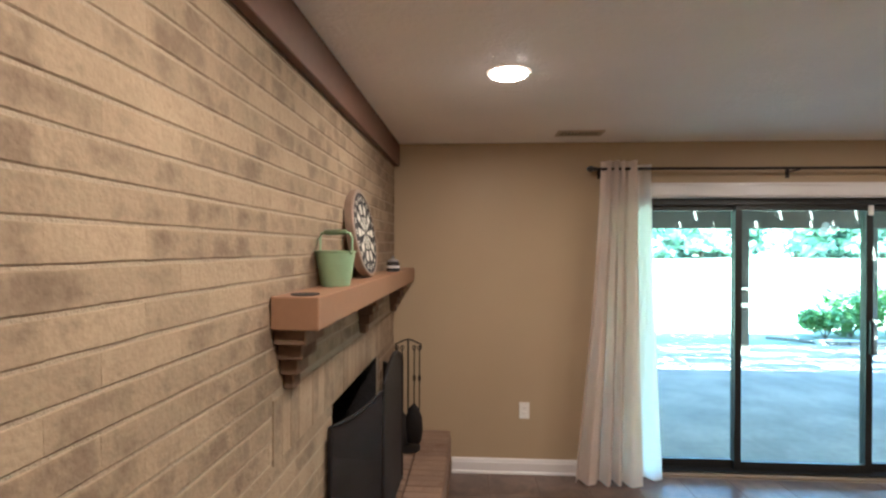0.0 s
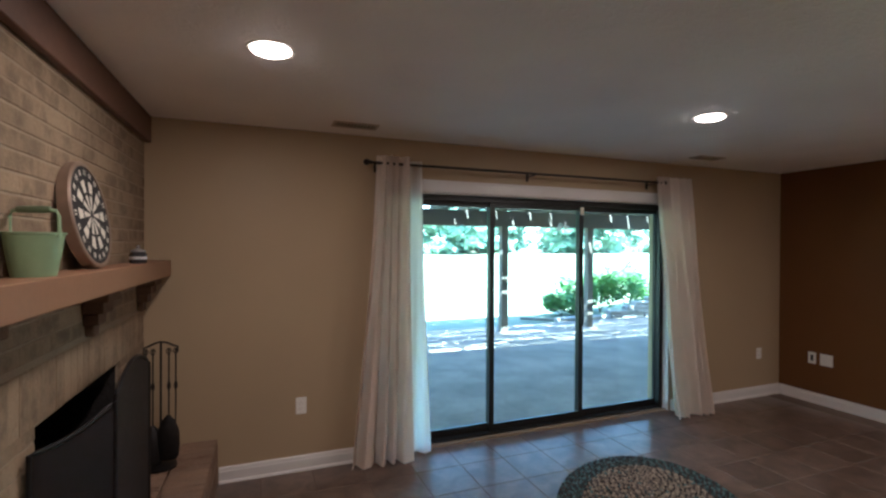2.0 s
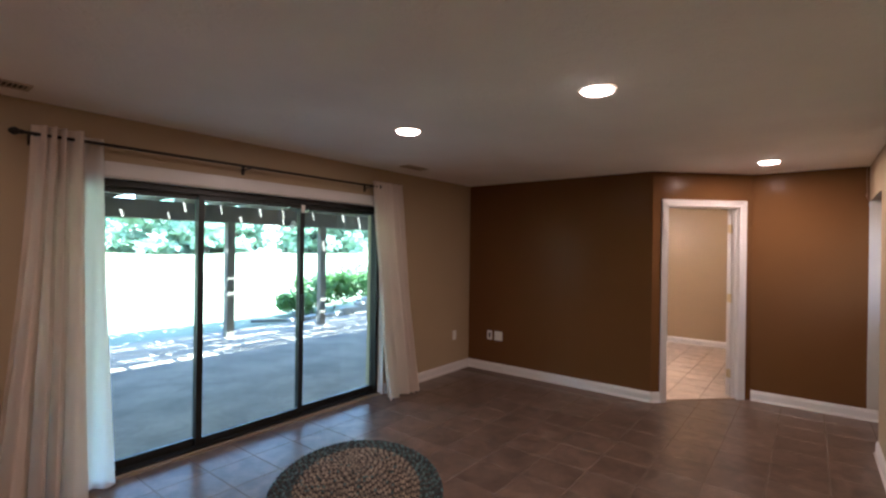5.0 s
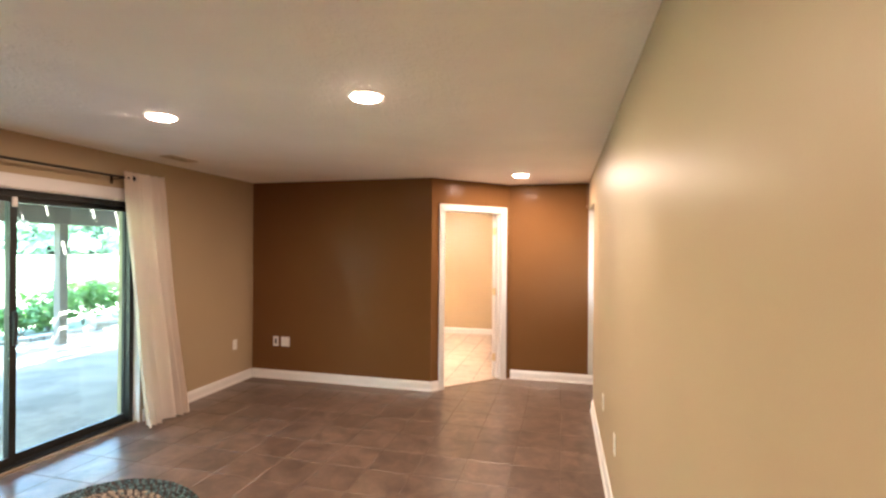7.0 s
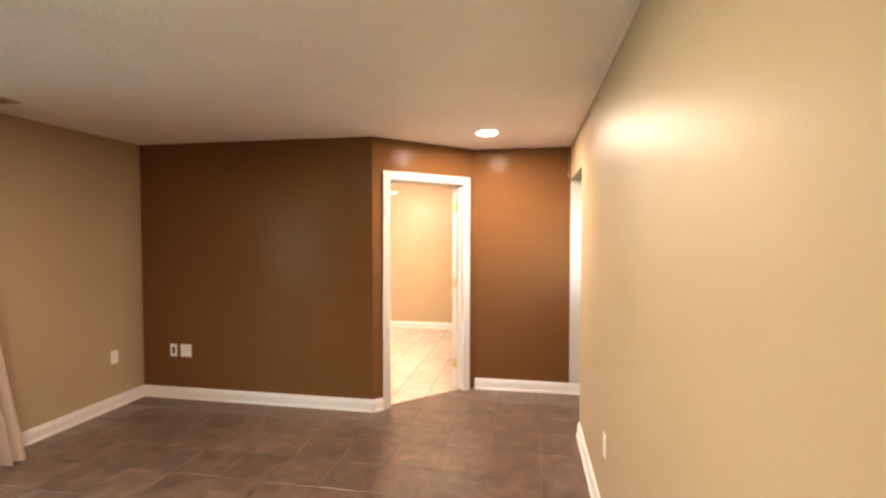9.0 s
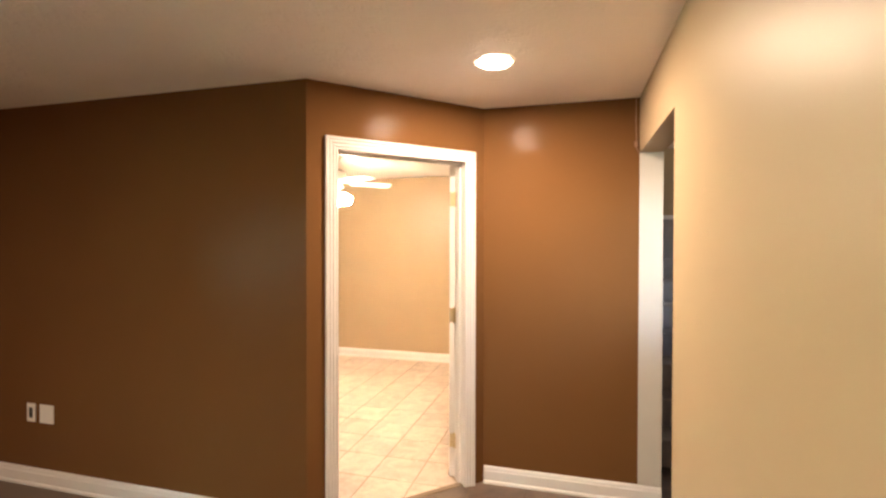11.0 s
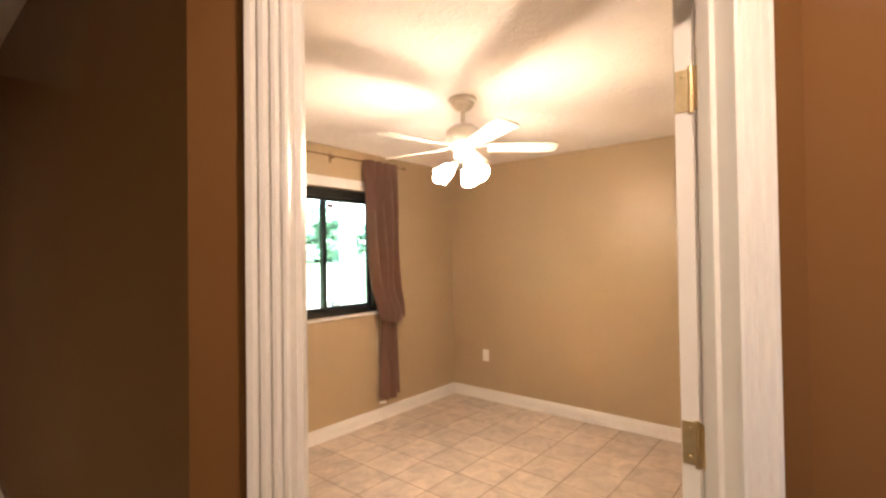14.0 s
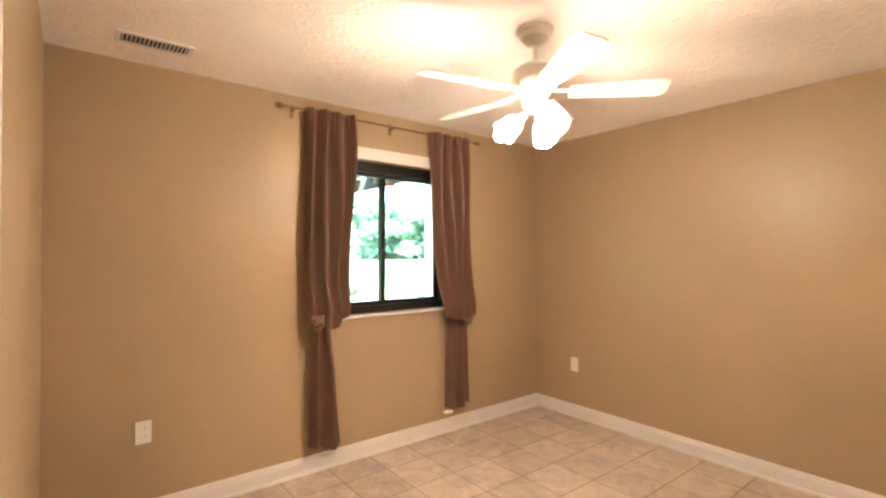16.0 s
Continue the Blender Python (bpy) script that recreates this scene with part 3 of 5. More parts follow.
# ---- curtains ----
def curtain(name, mat, top, bottom, z0, z1, y, folds, depth, label, cinch=None, seed=1, steps=40, lean=0.0, wall=None):
    """Hanging cloth in deep folds. top and bottom: the x range at each end; cinch: (z, x centre, half width, bulge)."""
    bm = bmesh.new()
    n = folds * 12
    rows = []
    for j in range(steps + 1):
        f = j / steps
        z = z1 + (z0 - z1) * f
        a = top[0] + (bottom[0] - top[0]) * f ** 1.3
        b = top[1] + (bottom[1] - top[1]) * f ** 1.3
        amp = depth * (0.75 + 0.5 * f)
        bow = 0.0
        if cinch:
            cz, cx, hw, bulge = cinch
            d = z - cz
            if d > 0:
                w = math.exp(-(d / 0.055) ** 2)
                puff = bulge * math.exp(-((d - 0.10) / 0.11) ** 2)
            else:
                w = math.exp(d / 0.16)
                puff = 0.0
            a = a + (cx - hw - a) * w - puff * 0.15
            b = b + (cx + hw - b) * w + puff * 0.35
            amp = amp * (1 - 0.5 * w) + puff * 0.16
            bow = -0.55 * puff
        row = []
        for i in range(n + 1):
            s = i / n
            k = s * folds
            k += 0.22 * math.sin(1.7 * k + seed) + 0.16 * f * math.sin(2.6 * k + 2 * seed)
            w = math.sin(2 * math.pi * k) + 0.30 * math.sin(4 * math.pi * k + 1.3 + 3 * f) + 0.22 * math.sin(5.1 * k + 6 * f + seed)
            x = a + (b - a) * (s + 0.010 * math.sin(7 * s + 5 * f))
            yy = y + bow * math.sin(math.pi * s) + lean * f + amp * w + 0.006 * math.sin(9 * f + 11 * s)
            if wall is not None:
                yy = min(yy, wall - 0.006)
            row.append(bm.verts.new((x, yy, z + 0.006 * math.sin(13 * s) * (f > 0.98))))
        rows.append(row)
    for p, q in zip(rows, rows[1:]):
        for i in range(n):
            bm.faces.new((p[i], p[i + 1], q[i + 1], q[i]))
    bmesh.ops.solidify(bm, geom=bm.faces[:], thickness=0.003)
    ob = part(name, bm, mat, None, "", True)
    return tagged(ob, label, "curtain")


cw = curtain("curtain", CURTAIN, (0.93, 1.165), (0.765, 1.215), 0.010, 2.225, 3.19, 4, 0.034, "long cream linen grommet curtain pooling to the floor", seed=3, wall=WY)
cw2 = curtain("curtain", CURTAIN, (3.545, 3.945), (3.72, 4.19), 0.012, 2.225, 3.20, 5, 0.038, "long cream linen grommet curtain beside the patio door", seed=5, wall=WY, lean=-0.08)
# extra strip added as the backlit edge of the same curtain
lining = curtain("lining", BACKLIT, (1.10, 1.29), (1.06, 1.385), 0.010, 2.215, 3.28, 2, 0.012, "thin pale strip for the curtain's backlit edge", seed=2, wall=WY + 0.02)
lining.parent = cw
del lining["category"]
for c in (cw, cw2):
    tagged(c, group="patio door curtains")


def rod(x0, x1, y, z, r, mat, label, wall, ring=False):
    t = thing("curtain_rod", (0, 0, 0), label, "curtain rod")
    bm = bmesh.new()
    tube(bm, [(x0, y, z), (x1, y, z)], r, 12)
    part("rod", bm, mat, t, "", True)
    for x, d in ((x0, -1), (x1, 1)):
        bm = bmesh.new()
        lathe(bm, [(r, 0), (r * 1.6, 0.008), (r * 1.2, 0.016), (r * 2.3, 0.032), (r * 2.4, 0.044), (r * 1.4, 0.06), (r * 0.5, 0.066)], 16, Matrix.Translation((x, y, z)) @ pose(0, 0, 0, 0, 90 * d, 0))
        part("finial", bm, mat, t, "", True)
    for x in (x0 + 0.05, (x0 + x1) / 2, x1 - 0.05):
        bm = bmesh.new()
        box(bm, x - 0.006, x + 0.006, y, wall, z - 0.014, z - 0.006)
        box(bm, x - 0.012, x + 0.012, wall - 0.006, wall, z - 0.05, z + 0.03)
        part("bracket", bm, mat, t)
    return t


rod(0.90, 3.60, 3.205, 2.175, 0.0095, IRON, "black iron curtain rod with ball finials", WY)

# ---- bedroom window ----
win = thing("window_1", (0, 0, 0), "dark-framed sliding window with white sill", "window", "", "structure")
wy = BED_N + 0.06
bm = boxes((WX0, WX0 + 0.045, wy, wy + 0.07, WZ0, WZ1), (WX1 - 0.045, WX1, wy, wy + 0.07, WZ0, WZ1), (WX0 + 0.045, WX1 - 0.045, wy, wy + 0.07, WZ0, WZ0 + 0.05), (WX0 + 0.045, WX1 - 0.045, wy, wy + 0.07, WZ1 - 0.07, WZ1))
part("window_frame", bm, DARKFRAME, win)
for x0, x1, yy in ((WX0 + 0.04, 7.50, wy + 0.012), (7.465, WX1 - 0.04, wy + 0.04)):
    z0, z1 = WZ0 + 0.045, WZ1 - 0.065
    bm = boxes((x0, x0 + 0.035, yy, yy + 0.022, z0, z1), (x1 - 0.035, x1, yy, yy + 0.022, z0, z1), (x0 + 0.035, x1 - 0.035, yy, yy + 0.022, z0, z0 + 0.035), (x0 + 0.035, x1 - 0.035, yy, yy + 0.022, z1 - 0.035, z1))
    sash = part("sash", bm, DARKFRAME, win)
    bm = boxes((x0 + 0.03, x1 - 0.03, yy + 0.009, yy + 0.013, z0 + 0.03, z1 - 0.03))
    pane = part("pane", bm, GLASS, sash, "clear glass pane")
    pane.visible_shadow = False
sticker = part("sticker", boxes((7.53, 7.60, wy + 0.046, wy + 0.048, WZ1 - 0.155, WZ1 - 0.118)), PLASTIC, win, "small white sticker with a red stripe on the glass")
part("stripe", boxes((7.535, 7.595, wy + 0.0445, wy + 0.046, WZ1 - 0.137, WZ1 - 0.124)), material("red_print", (0.45, 0.05, 0.04), 0.5, grain=0.1), sticker, "red printed stripe")
bm = bmesh.new()
box(bm, 7.476, 7.490, wy - 0.004, wy + 0.012, 1.42, 1.52, None, 0.003)
part("latch", bm, DARKFRAME, win)
bm = bmesh.new()
box(bm, WX0 - 0.03, WX1 + 0.03, BED_N - 0.025, wy, WZ0 - 0.02, WZ0 - 0.001, None, 0.004)
part("window_sill", bm, WHITE, win, "thin white window sill")
bm = boxes((WX0 - 0.05, WX1 + 0.05, BED_N - 0.016, BED_N, WZ1 + 0.002, WZ1 + 0.085))
part("head_casing", bm, WHITE, win, "cream head casing above the window")


def knot(parent, x, y, z, r, seed):
    """A loose overhand knot of bunched cloth: three crossing folds round the gathered curtain."""
    rq = random.Random(seed)
    bm = bmesh.new()
    for k in range(4):
        tilt, ph = rq.uniform(-0.5, 0.5), rq.uniform(0, 6)
        pts = []
        for q in range(15):
            a = 2 * math.pi * q / 14 + ph
            pts.append((x + r * (1.0 + 0.1 * k) * math.cos(a), y - 0.012 + 0.5 * r * math.sin(a), z + 0.018 * (k - 1.5) + tilt * r * math.cos(a) + 0.006 * math.sin(3 * a)))
        tube(bm, pts, 0.010 + 0.003 * (k % 2), 8)
    return part("knot", bm, SATIN, parent, "bunched satin knot", True)


YC = BED_N - 0.08


def cloth(bm, x_at, y_at, z_at, n, m):
    """A sheet of n by m cells from functions of (s across, f down), given a little thickness."""
    rows = [[bm.verts.new((x_at(i / n, j / m), min(y_at(i / n, j / m), BED_N - 0.006), z_at(i / n, j / m))) for i in range(n + 1)] for j in range(m + 1)]
    for p, q in zip(rows, rows[1:]):
        for i in range(n):
            bm.faces.new((p[i], p[i + 1], q[i + 1], q[i]))
    bmesh.ops.solidify(bm, geom=bm.faces[:], thickness=0.003)


def tied_curtain(label, top, pouch, tail_top, tail, z1, zp, z0, knot_s, folds, seed):
    """Gathered at the rod, falling in soft folds into a sagging pouch above a knot, with the loose tail below it."""
    lerp = lambda p, f: p[0] + (p[1] - p[0]) * f
    fold = lambda s, f: math.sin(2 * math.pi * (folds * s + 0.35 * math.sin(3.1 * s + seed) + 0.25 * f * math.sin(5 * s + 2 * seed)))
    sag = lambda s: 0.075 * math.sin(math.pi * min(1, max(0, abs(s - knot_s) * 1.25))) * (1 if knot_s < 0.5 else 0.35)

    def ux(s, f):
        g = min(1.0, f / 0.94)
        x = lerp(top, s) * (1 - g ** 1.6) + lerp(pouch, s) * g ** 1.6
        if f > 0.94:
            x += (lerp(tail_top, s) - x) * (f - 0.94) / 0.06
        return x + 0.006 * math.sin(9 * f + 6 * s)

    def uy(s, f):
        amp = 0.036 * (0.55 + 0.6 * math.sin(math.pi * min(1, f * 1.05)) ** 0.7)
        belly = 0.095 * math.exp(-((f - 0.89) / 0.09) ** 2) * math.sin(math.pi * (0.12 + 0.76 * s))
        fine = 0.006 * math.sin(2 * math.pi * (3.3 * folds * s + seed)) * math.exp(-(f / 0.10) ** 2)
        tuck = 0.075 * max(0.0, (f - 0.92) / 0.08) ** 1.2
        return YC + amp * fold(s, f) + fine - belly + tuck + 0.010 * math.sin(7 * f + 9 * s + seed)

    def uz(s, f):
        drop = z1 + (zp - z1) * min(1.0, f / 0.93) - sag(s) * min(1, f / 0.93) ** 8
        return drop + 0.045 * max(0.0, (f - 0.93) / 0.07)

    bm = bmesh.new()
    cloth(bm, ux, uy, uz, folds * 14, 90)
    ob = tagged(part("curtain", bm, SATIN, None, "", True), label, "curtain", "bedroom window curtains")
    bm = bmesh.new()
    cloth(bm, lambda s, f: lerp(tail_top, s) + (lerp(tail, s) - lerp(tail_top, s)) * f ** 0.8 + 0.004 * math.sin(8 * f + 5 * s),
          lambda s, f: YC + (0.016 + 0.012 * f) * math.sin(2 * math.pi * (2.4 * s + 0.2 * math.sin(4 * s + seed)) + 0.8 * f) + 0.006 * math.sin(6 * f),
          lambda s, f: zp + 0.05 + (z0 - zp - 0.05) * f + 0.02 * math.sin(5 * s + seed) * f ** 6, 36, 40)
    part("tail", bm, SATIN, ob, "", True)
    return ob


sc1 = tied_curtain("brown satin curtain tied in a knot and hanging above the floor", (6.83, 7.165), (6.825, 7.10), (6.885, 6.985), (6.855, 7.08), 2.312, 0.985, 0.165, 0.15, 4, 1.0)
knot(sc1, 6.915, YC - 0.055, 0.975, 0.045, 2)
sc2 = tied_curtain("brown satin curtain loosely tied and hanging beside the window", (7.80, 8.155), (7.915, 8.195), (7.99, 8.165), (7.945, 8.175), 2.312, 0.915, 0.205, 0.9, 4, 2.3)
knot(sc2, 8.13, YC - 0.03, 0.915, 0.04, 5)
cord = thing("blind_cord", (7.935, BED_N - 0.06, 0.19), "thin white cord with a plastic end hanging by the curtain", "cord")
bm = bmesh.new()
tube(bm, [(0, 0, 0.72), (0.004, 0, 0.4), (0, 0, 0.02)], 0.002, 6)
part("cord", bm, PLASTIC, cord)
bm = bmesh.new()
box(bm, -0.01, 0.075, -0.03, -0.012, -0.012, 0.008, pose(0, 0, 0, 0, 8, 0), 0.004)
part("cord_end", bm, PLASTIC, cord, "white plastic cord end")
rod(6.72, 8.26, BED_N - 0.055, 2.297, 0.0075, ANTIQUE, "thin antique brass curtain rod with scrolled ends", BED_N)

# ---- outlets, vents, lamps ----
def wall_plate(at, label, kind_of="outlet", w=0.072, h=0.117):
    """A plate whose back lies on the wall; local y is out of the wall."""
    t = thing("wall_outlet" if kind_of == "outlet" else "cover_plate", at, label, "outlet" if kind_of == "outlet" else "wall plate")
    bm = bmesh.new()
    box(bm, -w / 2, w / 2, 0, 0.006, -h / 2, h / 2, None, 0.0025, 2)
    plate = part("plate", bm, PLASTIC, t)
    if kind_of == "outlet":
        for z in (-0.02, 0.02):
            bm = bmesh.new()
            box(bm, -0.017, 0.017, 0.004, 0.008, z - 0.014, z + 0.014, None, 0.002)
            f = part("socket", bm, PLASTIC, t)
            bm = boxes((-0.008, -0.006, 0.0075, 0.0084, z - 0.004, z + 0.005), (0.006, 0.008, 0.0075, 0.0084, z - 0.004, z + 0.005))
            part("slot", bm, SLOT, f)
    elif kind_of == "phone":
        bm = bmesh.new()
        box(bm, -0.014, 0.014, 0.004, 0.009, -0.032, 0.032, None, 0.002)
        part("jack", bm, SLOT, t, "dark jack opening")
    return t


wall_plate((0.428, WY, 0.455, 0, 0, 180), "white duplex outlet on the tan wall")
wall_plate((5.119, WY, 0.455, 0, 0, 180), "white duplex outlet on the tan wall near the corner")
wall_plate((CX, 3.0, 0.455, 0, 0, 90), "white phone jack plate with a dark opening on the brown wall", "phone")
wall_plate((CX, 2.87, 0.455, 0, 0, 90), "blank white square cover plate on the brown wall", "blank", 0.115, 0.117)
wall_plate((3.278, TY, 0.46, 0, 0, 0), "white duplex outlet low on the long tan wall")
wall_plate((4.061, TY, 0.46, 0, 0, 0), "white duplex outlet low on the long tan wall")
wall_plate((BED_E, 2.96, 0.447, 0, 0, 90), "white duplex outlet on the bedroom wall")
wall_plate((5.993, BED_N, 0.465, 0, 0, 180), "white duplex outlet low on the bedroom window wall")


def ceiling_vent(x, y, lx, ly, label, slats, enamel=VENT):
    t = thing("ceiling_vent", (x, y, H), label, "air vent")
    bm = boxes((-lx / 2, lx / 2, -ly / 2, -ly / 2 + 0.018, -0.008, 0), (-lx / 2, lx / 2, ly / 2 - 0.018, ly / 2, -0.008, 0),
               (-lx / 2, -lx / 2 + 0.018, -ly / 2 + 0.018, ly / 2 - 0.018, -0.008, 0), (lx / 2 - 0.018, lx / 2, -ly / 2 + 0.018, ly / 2 - 0.018, -0.008, 0))
    part("frame", bm, enamel, t)
    bm = boxes((-lx / 2 + 0.018, lx / 2 - 0.018, -ly / 2 + 0.018, ly / 2 - 0.018, -0.003, -0.001))
    part("backing", bm, SLOT, t, "dark duct behind the slats")
    for k in range(slats):
        bm = bmesh.new()
        xs = -lx / 2 + 0.018 + (lx - 0.036) * (k + 0.5) / slats
        box(bm, xs - 0.004, xs + 0.001, -ly / 2 + 0.018, ly / 2 - 0.018, -0.009, -0.003)
        part("slat", bm, enamel, t)


ceiling_vent(0.748, 3.05, 0.30, 0.13, "beige louvred ceiling vent near the window wall", 12)
ceiling_vent(3.90, 2.97, 0.30, 0.13, "beige louvred ceiling vent above the curtain", 12)
ceiling_vent(5.998, 3.06, 0.31, 0.13, "cream louvred ceiling vent in the bedroom", 16, PLASTIC)


def downlight(x, y):
    t = thing("recessed_light", (x, y, H), "round white recessed ceiling light, switched on", "ceiling light", "recessed ceiling lights")
    bm = bmesh.new()
    lathe(bm, [(0.078, -0.001), (0.080, -0.006), (0.094, -0.007), (0.097, -0.001)], 32, None, False)
    part("trim_ring", bm, PLASTIC, t, "white trim ring", True)
    bm = bmesh.new()
    lathe(bm, [(0.078, -0.004), (0.076, -0.010), (0.066, -0.015), (0.04, -0.018), (0.001, -0.019)], 32)
    part("lens", bm, LENS, t, "glowing white lens", True)


for lx, ly in DOWNLIGHTS:
    downlight(lx, ly)

# ---- ceiling fan ----
fan = thing("ceiling_fan", (7.30, 1.86, H), "white five-blade ceiling fan with three lit glass shades", "ceiling fan")
FANWHITE = material("fan_white_enamel", (0.74, 0.70, 0.62), 0.35, grain=0.03, grain_scale=30)
bm = bmesh.new()
lathe(bm, [(0.080, 0), (0.084, -0.012), (0.080, -0.020), (0.066, -0.024), (0.062, -0.044), (0.054, -0.050), (0.042, -0.066), (0.015, -0.075)], 28)
part("canopy", bm, FANWHITE, fan, "", True)
bm = bmesh.new()
lathe(bm, [(0.012, -0.07), (0.012, -0.16)], 14)
part("downrod", bm, FANWHITE, fan, "", True)
bm = bmesh.new()
lathe(bm, [(0.02, -0.15), (0.06, -0.16), (0.098, -0.19), (0.105, -0.23), (0.09, -0.265), (0.07, -0.285), (0.055, -0.31), (0.055, -0.345), (0.03, -0.37), (0.005, -0.375)], 32)
part("motor_housing", bm, FANWHITE, fan, "", True)
for k in range(5):
    a = 169 - 72 * k
    m = pose(0, 0, -0.285, 0, 0, a)
    bm = bmesh.new()
    prof = [(0.15, 0.042), (0.20, 0.050), (0.40, 0.060), (0.52, 0.064), (0.55, 0.052), (0.557, 0.03)]
    pts = [(x, w) for x, w in prof] + [(x, -w) for x, w in prof[::-1]]
    lo = [bm.verts.new((x, y, -0.003 - 0.2 * y)) for x, y in pts]
    hi = [bm.verts.new((x, y, 0.003 - 0.2 * y)) for x, y in pts]
    bm.faces.new(lo[::-1])
    bm.faces.new(hi)
    for i in range(len(pts)):
        bm.faces.new((lo[i], lo[(i + 1) % len(pts)], hi[(i + 1) % len(pts)], hi[i]))
    bl = part("blade", bm, FANWHITE, fan)
    bl.matrix_local = m
    bm = boxes((0.07, 0.20, -0.014, 0.014, 0.004, 0.010))
    br = part("blade_iron", bm, FANWHITE, bl)
for k in range(3):
    a = 20 + 120 * k
    m = pose(0, 0, -0.385, 0, 0, a) @ pose(0.05, 0, 0, 0, 130, 0)
    bm = bmesh.new()
    lathe(bm, [(0.018, -0.01), (0.02, 0.02), (0.012, 0.03)], 14)
    arm = part("lamp_holder", bm, FANWHITE, fan, "", True)
    arm.matrix_local = m
    bm = bmesh.new()
    lathe(bm, [(0.016, 0.02), (0.034, 0.035), (0.044, 0.06), (0.050, 0.10), (0.056, 0.122), (0.053, 0.122), (0.046, 0.10), (0.040, 0.06), (0.012, 0.035)], 20)
    sh = part("shade", bm, SHADE, arm, "glowing frosted glass shade", True)
    bm = bmesh.new()
    lathe(bm, [(0.012, 0.100), (0.026, 0.112), (0.030, 0.128), (0.026, 0.146), (0.012, 0.156), (0.002, 0.158)], 16)
    part("bulb", bm, BULB, arm, "lit bulb", True)

# ---- rug ----
RUGC, RUG_A, RUG_B, RUG_T = Vector((2.35, 2.05, 0)), 0.74, 0.555, 45
rug = thing("braided_rug", (RUGC.x, RUGC.y, 0.0, 0, 0, RUG_T), "oval braided rug in teal, cream and brown on the tile floor", "rug")
TEAL = material("teal_braid", (0.060, 0.105, 0.098), 0.95, grain=0.2, grain_scale=200, per_island=0.6)
CREAM = material("cream_braid", (0.29, 0.225, 0.155), 0.95, grain=0.2, grain_scale=200, per_island=0.35)
UMBER = material("brown_braid", (0.045, 0.034, 0.028), 0.95, grain=0.2, grain_scale=200, per_island=0.5)
RINGS = 15
pools = {"teal": bmesh.new(), "cream": bmesh.new(), "umber": bmesh.new()}
rr = random.Random(4)


def lump(bm, c, d, ln, wd, ht):
    """One strand of the braid: a low rounded lozenge."""
    s = Vector((-d.y, d.x, 0))
    ring = [c + d * (ln * math.cos(q)) + s * (wd * math.sin(q)) for q in (0, 0.9, 2.24, math.pi, 4.04, 5.38)]
    lo = [bm.verts.new((p.x, p.y, 0.003)) for p in ring]
    hi = [bm.verts.new((c.x + (p.x - c.x) * 0.6, c.y + (p.y - c.y) * 0.6, ht)) for p in ring]
    for i in range(6):
        bm.faces.new((lo[i], lo[(i + 1) % 6], hi[(i + 1) % 6], hi[i]))
    bm.faces.new(hi)


for k in range(RINGS):
    f = 1 - (k + 0.5) / RINGS
    a, b = RUG_A - RUG_B + RUG_B * f, RUG_B * f
    per = 2 * math.pi * math.sqrt((a * a + b * b) / 2)
    cnt = max(8, int(per / 0.021))
    for i in range(cnt):
        q = 2 * math.pi * (i + 0.5 * (k % 2)) / cnt
        c = Vector((a * math.cos(q), b * math.sin(q), 0))
        d = Vector((-a * math.sin(q), b * math.cos(q), 0)).normalized()
        for side in (-1, 1):
            s = Vector((-d.y, d.x, 0)) * (0.0095 * side)
            dd = (d + 0.75 * side * Vector((-d.y, d.x, 0)) * -1).normalized()
            if k < 4:
                which = ("teal", "teal", "umber")[(i + (side > 0)) % 3]
            else:
                which = ("cream", "umber", "cream")[(i + (side > 0)) % 3] if rr.random() < 0.93 else "teal"
            lump(pools[which], c + s, dd, 0.0145, 0.0075, 0.016 + rr.uniform(-0.002, 0.002))
bm = bmesh.new()
lathe(bm, [(1.0, 0.0), (1.0, 0.004), (0.985, 0.007)], 64, Matrix.Diagonal((RUG_A, RUG_B, 1, 1)))
part("backing", bm, UMBER, rug, "dark rug backing")
for key, mat in (("teal", TEAL), ("cream", CREAM), ("umber", UMBER)):
    tagged(part("braid", pools[key], mat, rug, key.replace("umber", "brown") + " braided strands"), kind="stuff")

# ---- fireplace ----
hearth = thing("hearth", WROT, "raised whitewashed brick hearth along the fireplace wall", "hearth", "", "structure")
HX, HZ, HY0 = -0.10, 0.30, 1.24
part("hearth_core", boxes((BX, HX - 0.012, HY0 + 0.012, WY, 0, HZ - 0.055)), MORTAR, hearth)
mantel = thing("mantel_shelf", WROT, "painted tan-brown box beam mantel on stepped brick corbels", "mantel")
MZ0, MZ1, MX, MY0 = 1.384, 1.482, -0.374, 1.249
bm = bmesh.new()
box(bm, BX + 0.006, MX, MY0, WY - 0.003, MZ0, MZ1, None, 0.004, 2)
part("beam", bm, MANTEL, mantel)
bm = bmesh.new()
box(bm, BX + 0.007, BX + 0.042, TY - 0.05, WY - 0.002, 2.222, H - 0.002, None, 0.003)
ceiling_beam = tagged(part("ceiling_beam", bm, BEAM), "dark stained wooden beam along the top of the brick wall", "beam", "", "structure")

ceiling_beam.matrix_world = WROT

screen = thing("fire_screen", WROT @ pose(0, 0, HZ), "black folding arched mesh fireplace screen standing on the hearth", "fire screen")
MESHM = material("black_wire_mesh", (0.020, 0.016, 0.014), 0.55, grain=0.5, grain_scale=60, stain=0.4, stain_scale=9, spec=0.2)


_n, _l = MESHM.node_tree.nodes, MESHM.node_tree.links
_t, _m = _n.new("ShaderNodeBsdfTransparent"), _n.new("ShaderNodeMixShader")
_m.inputs[0].default_value = 0.16
_l.new(_n["Principled BSDF"].outputs[0], _m.inputs[1])
_l.new(_t.outputs[0], _m.inputs[2])
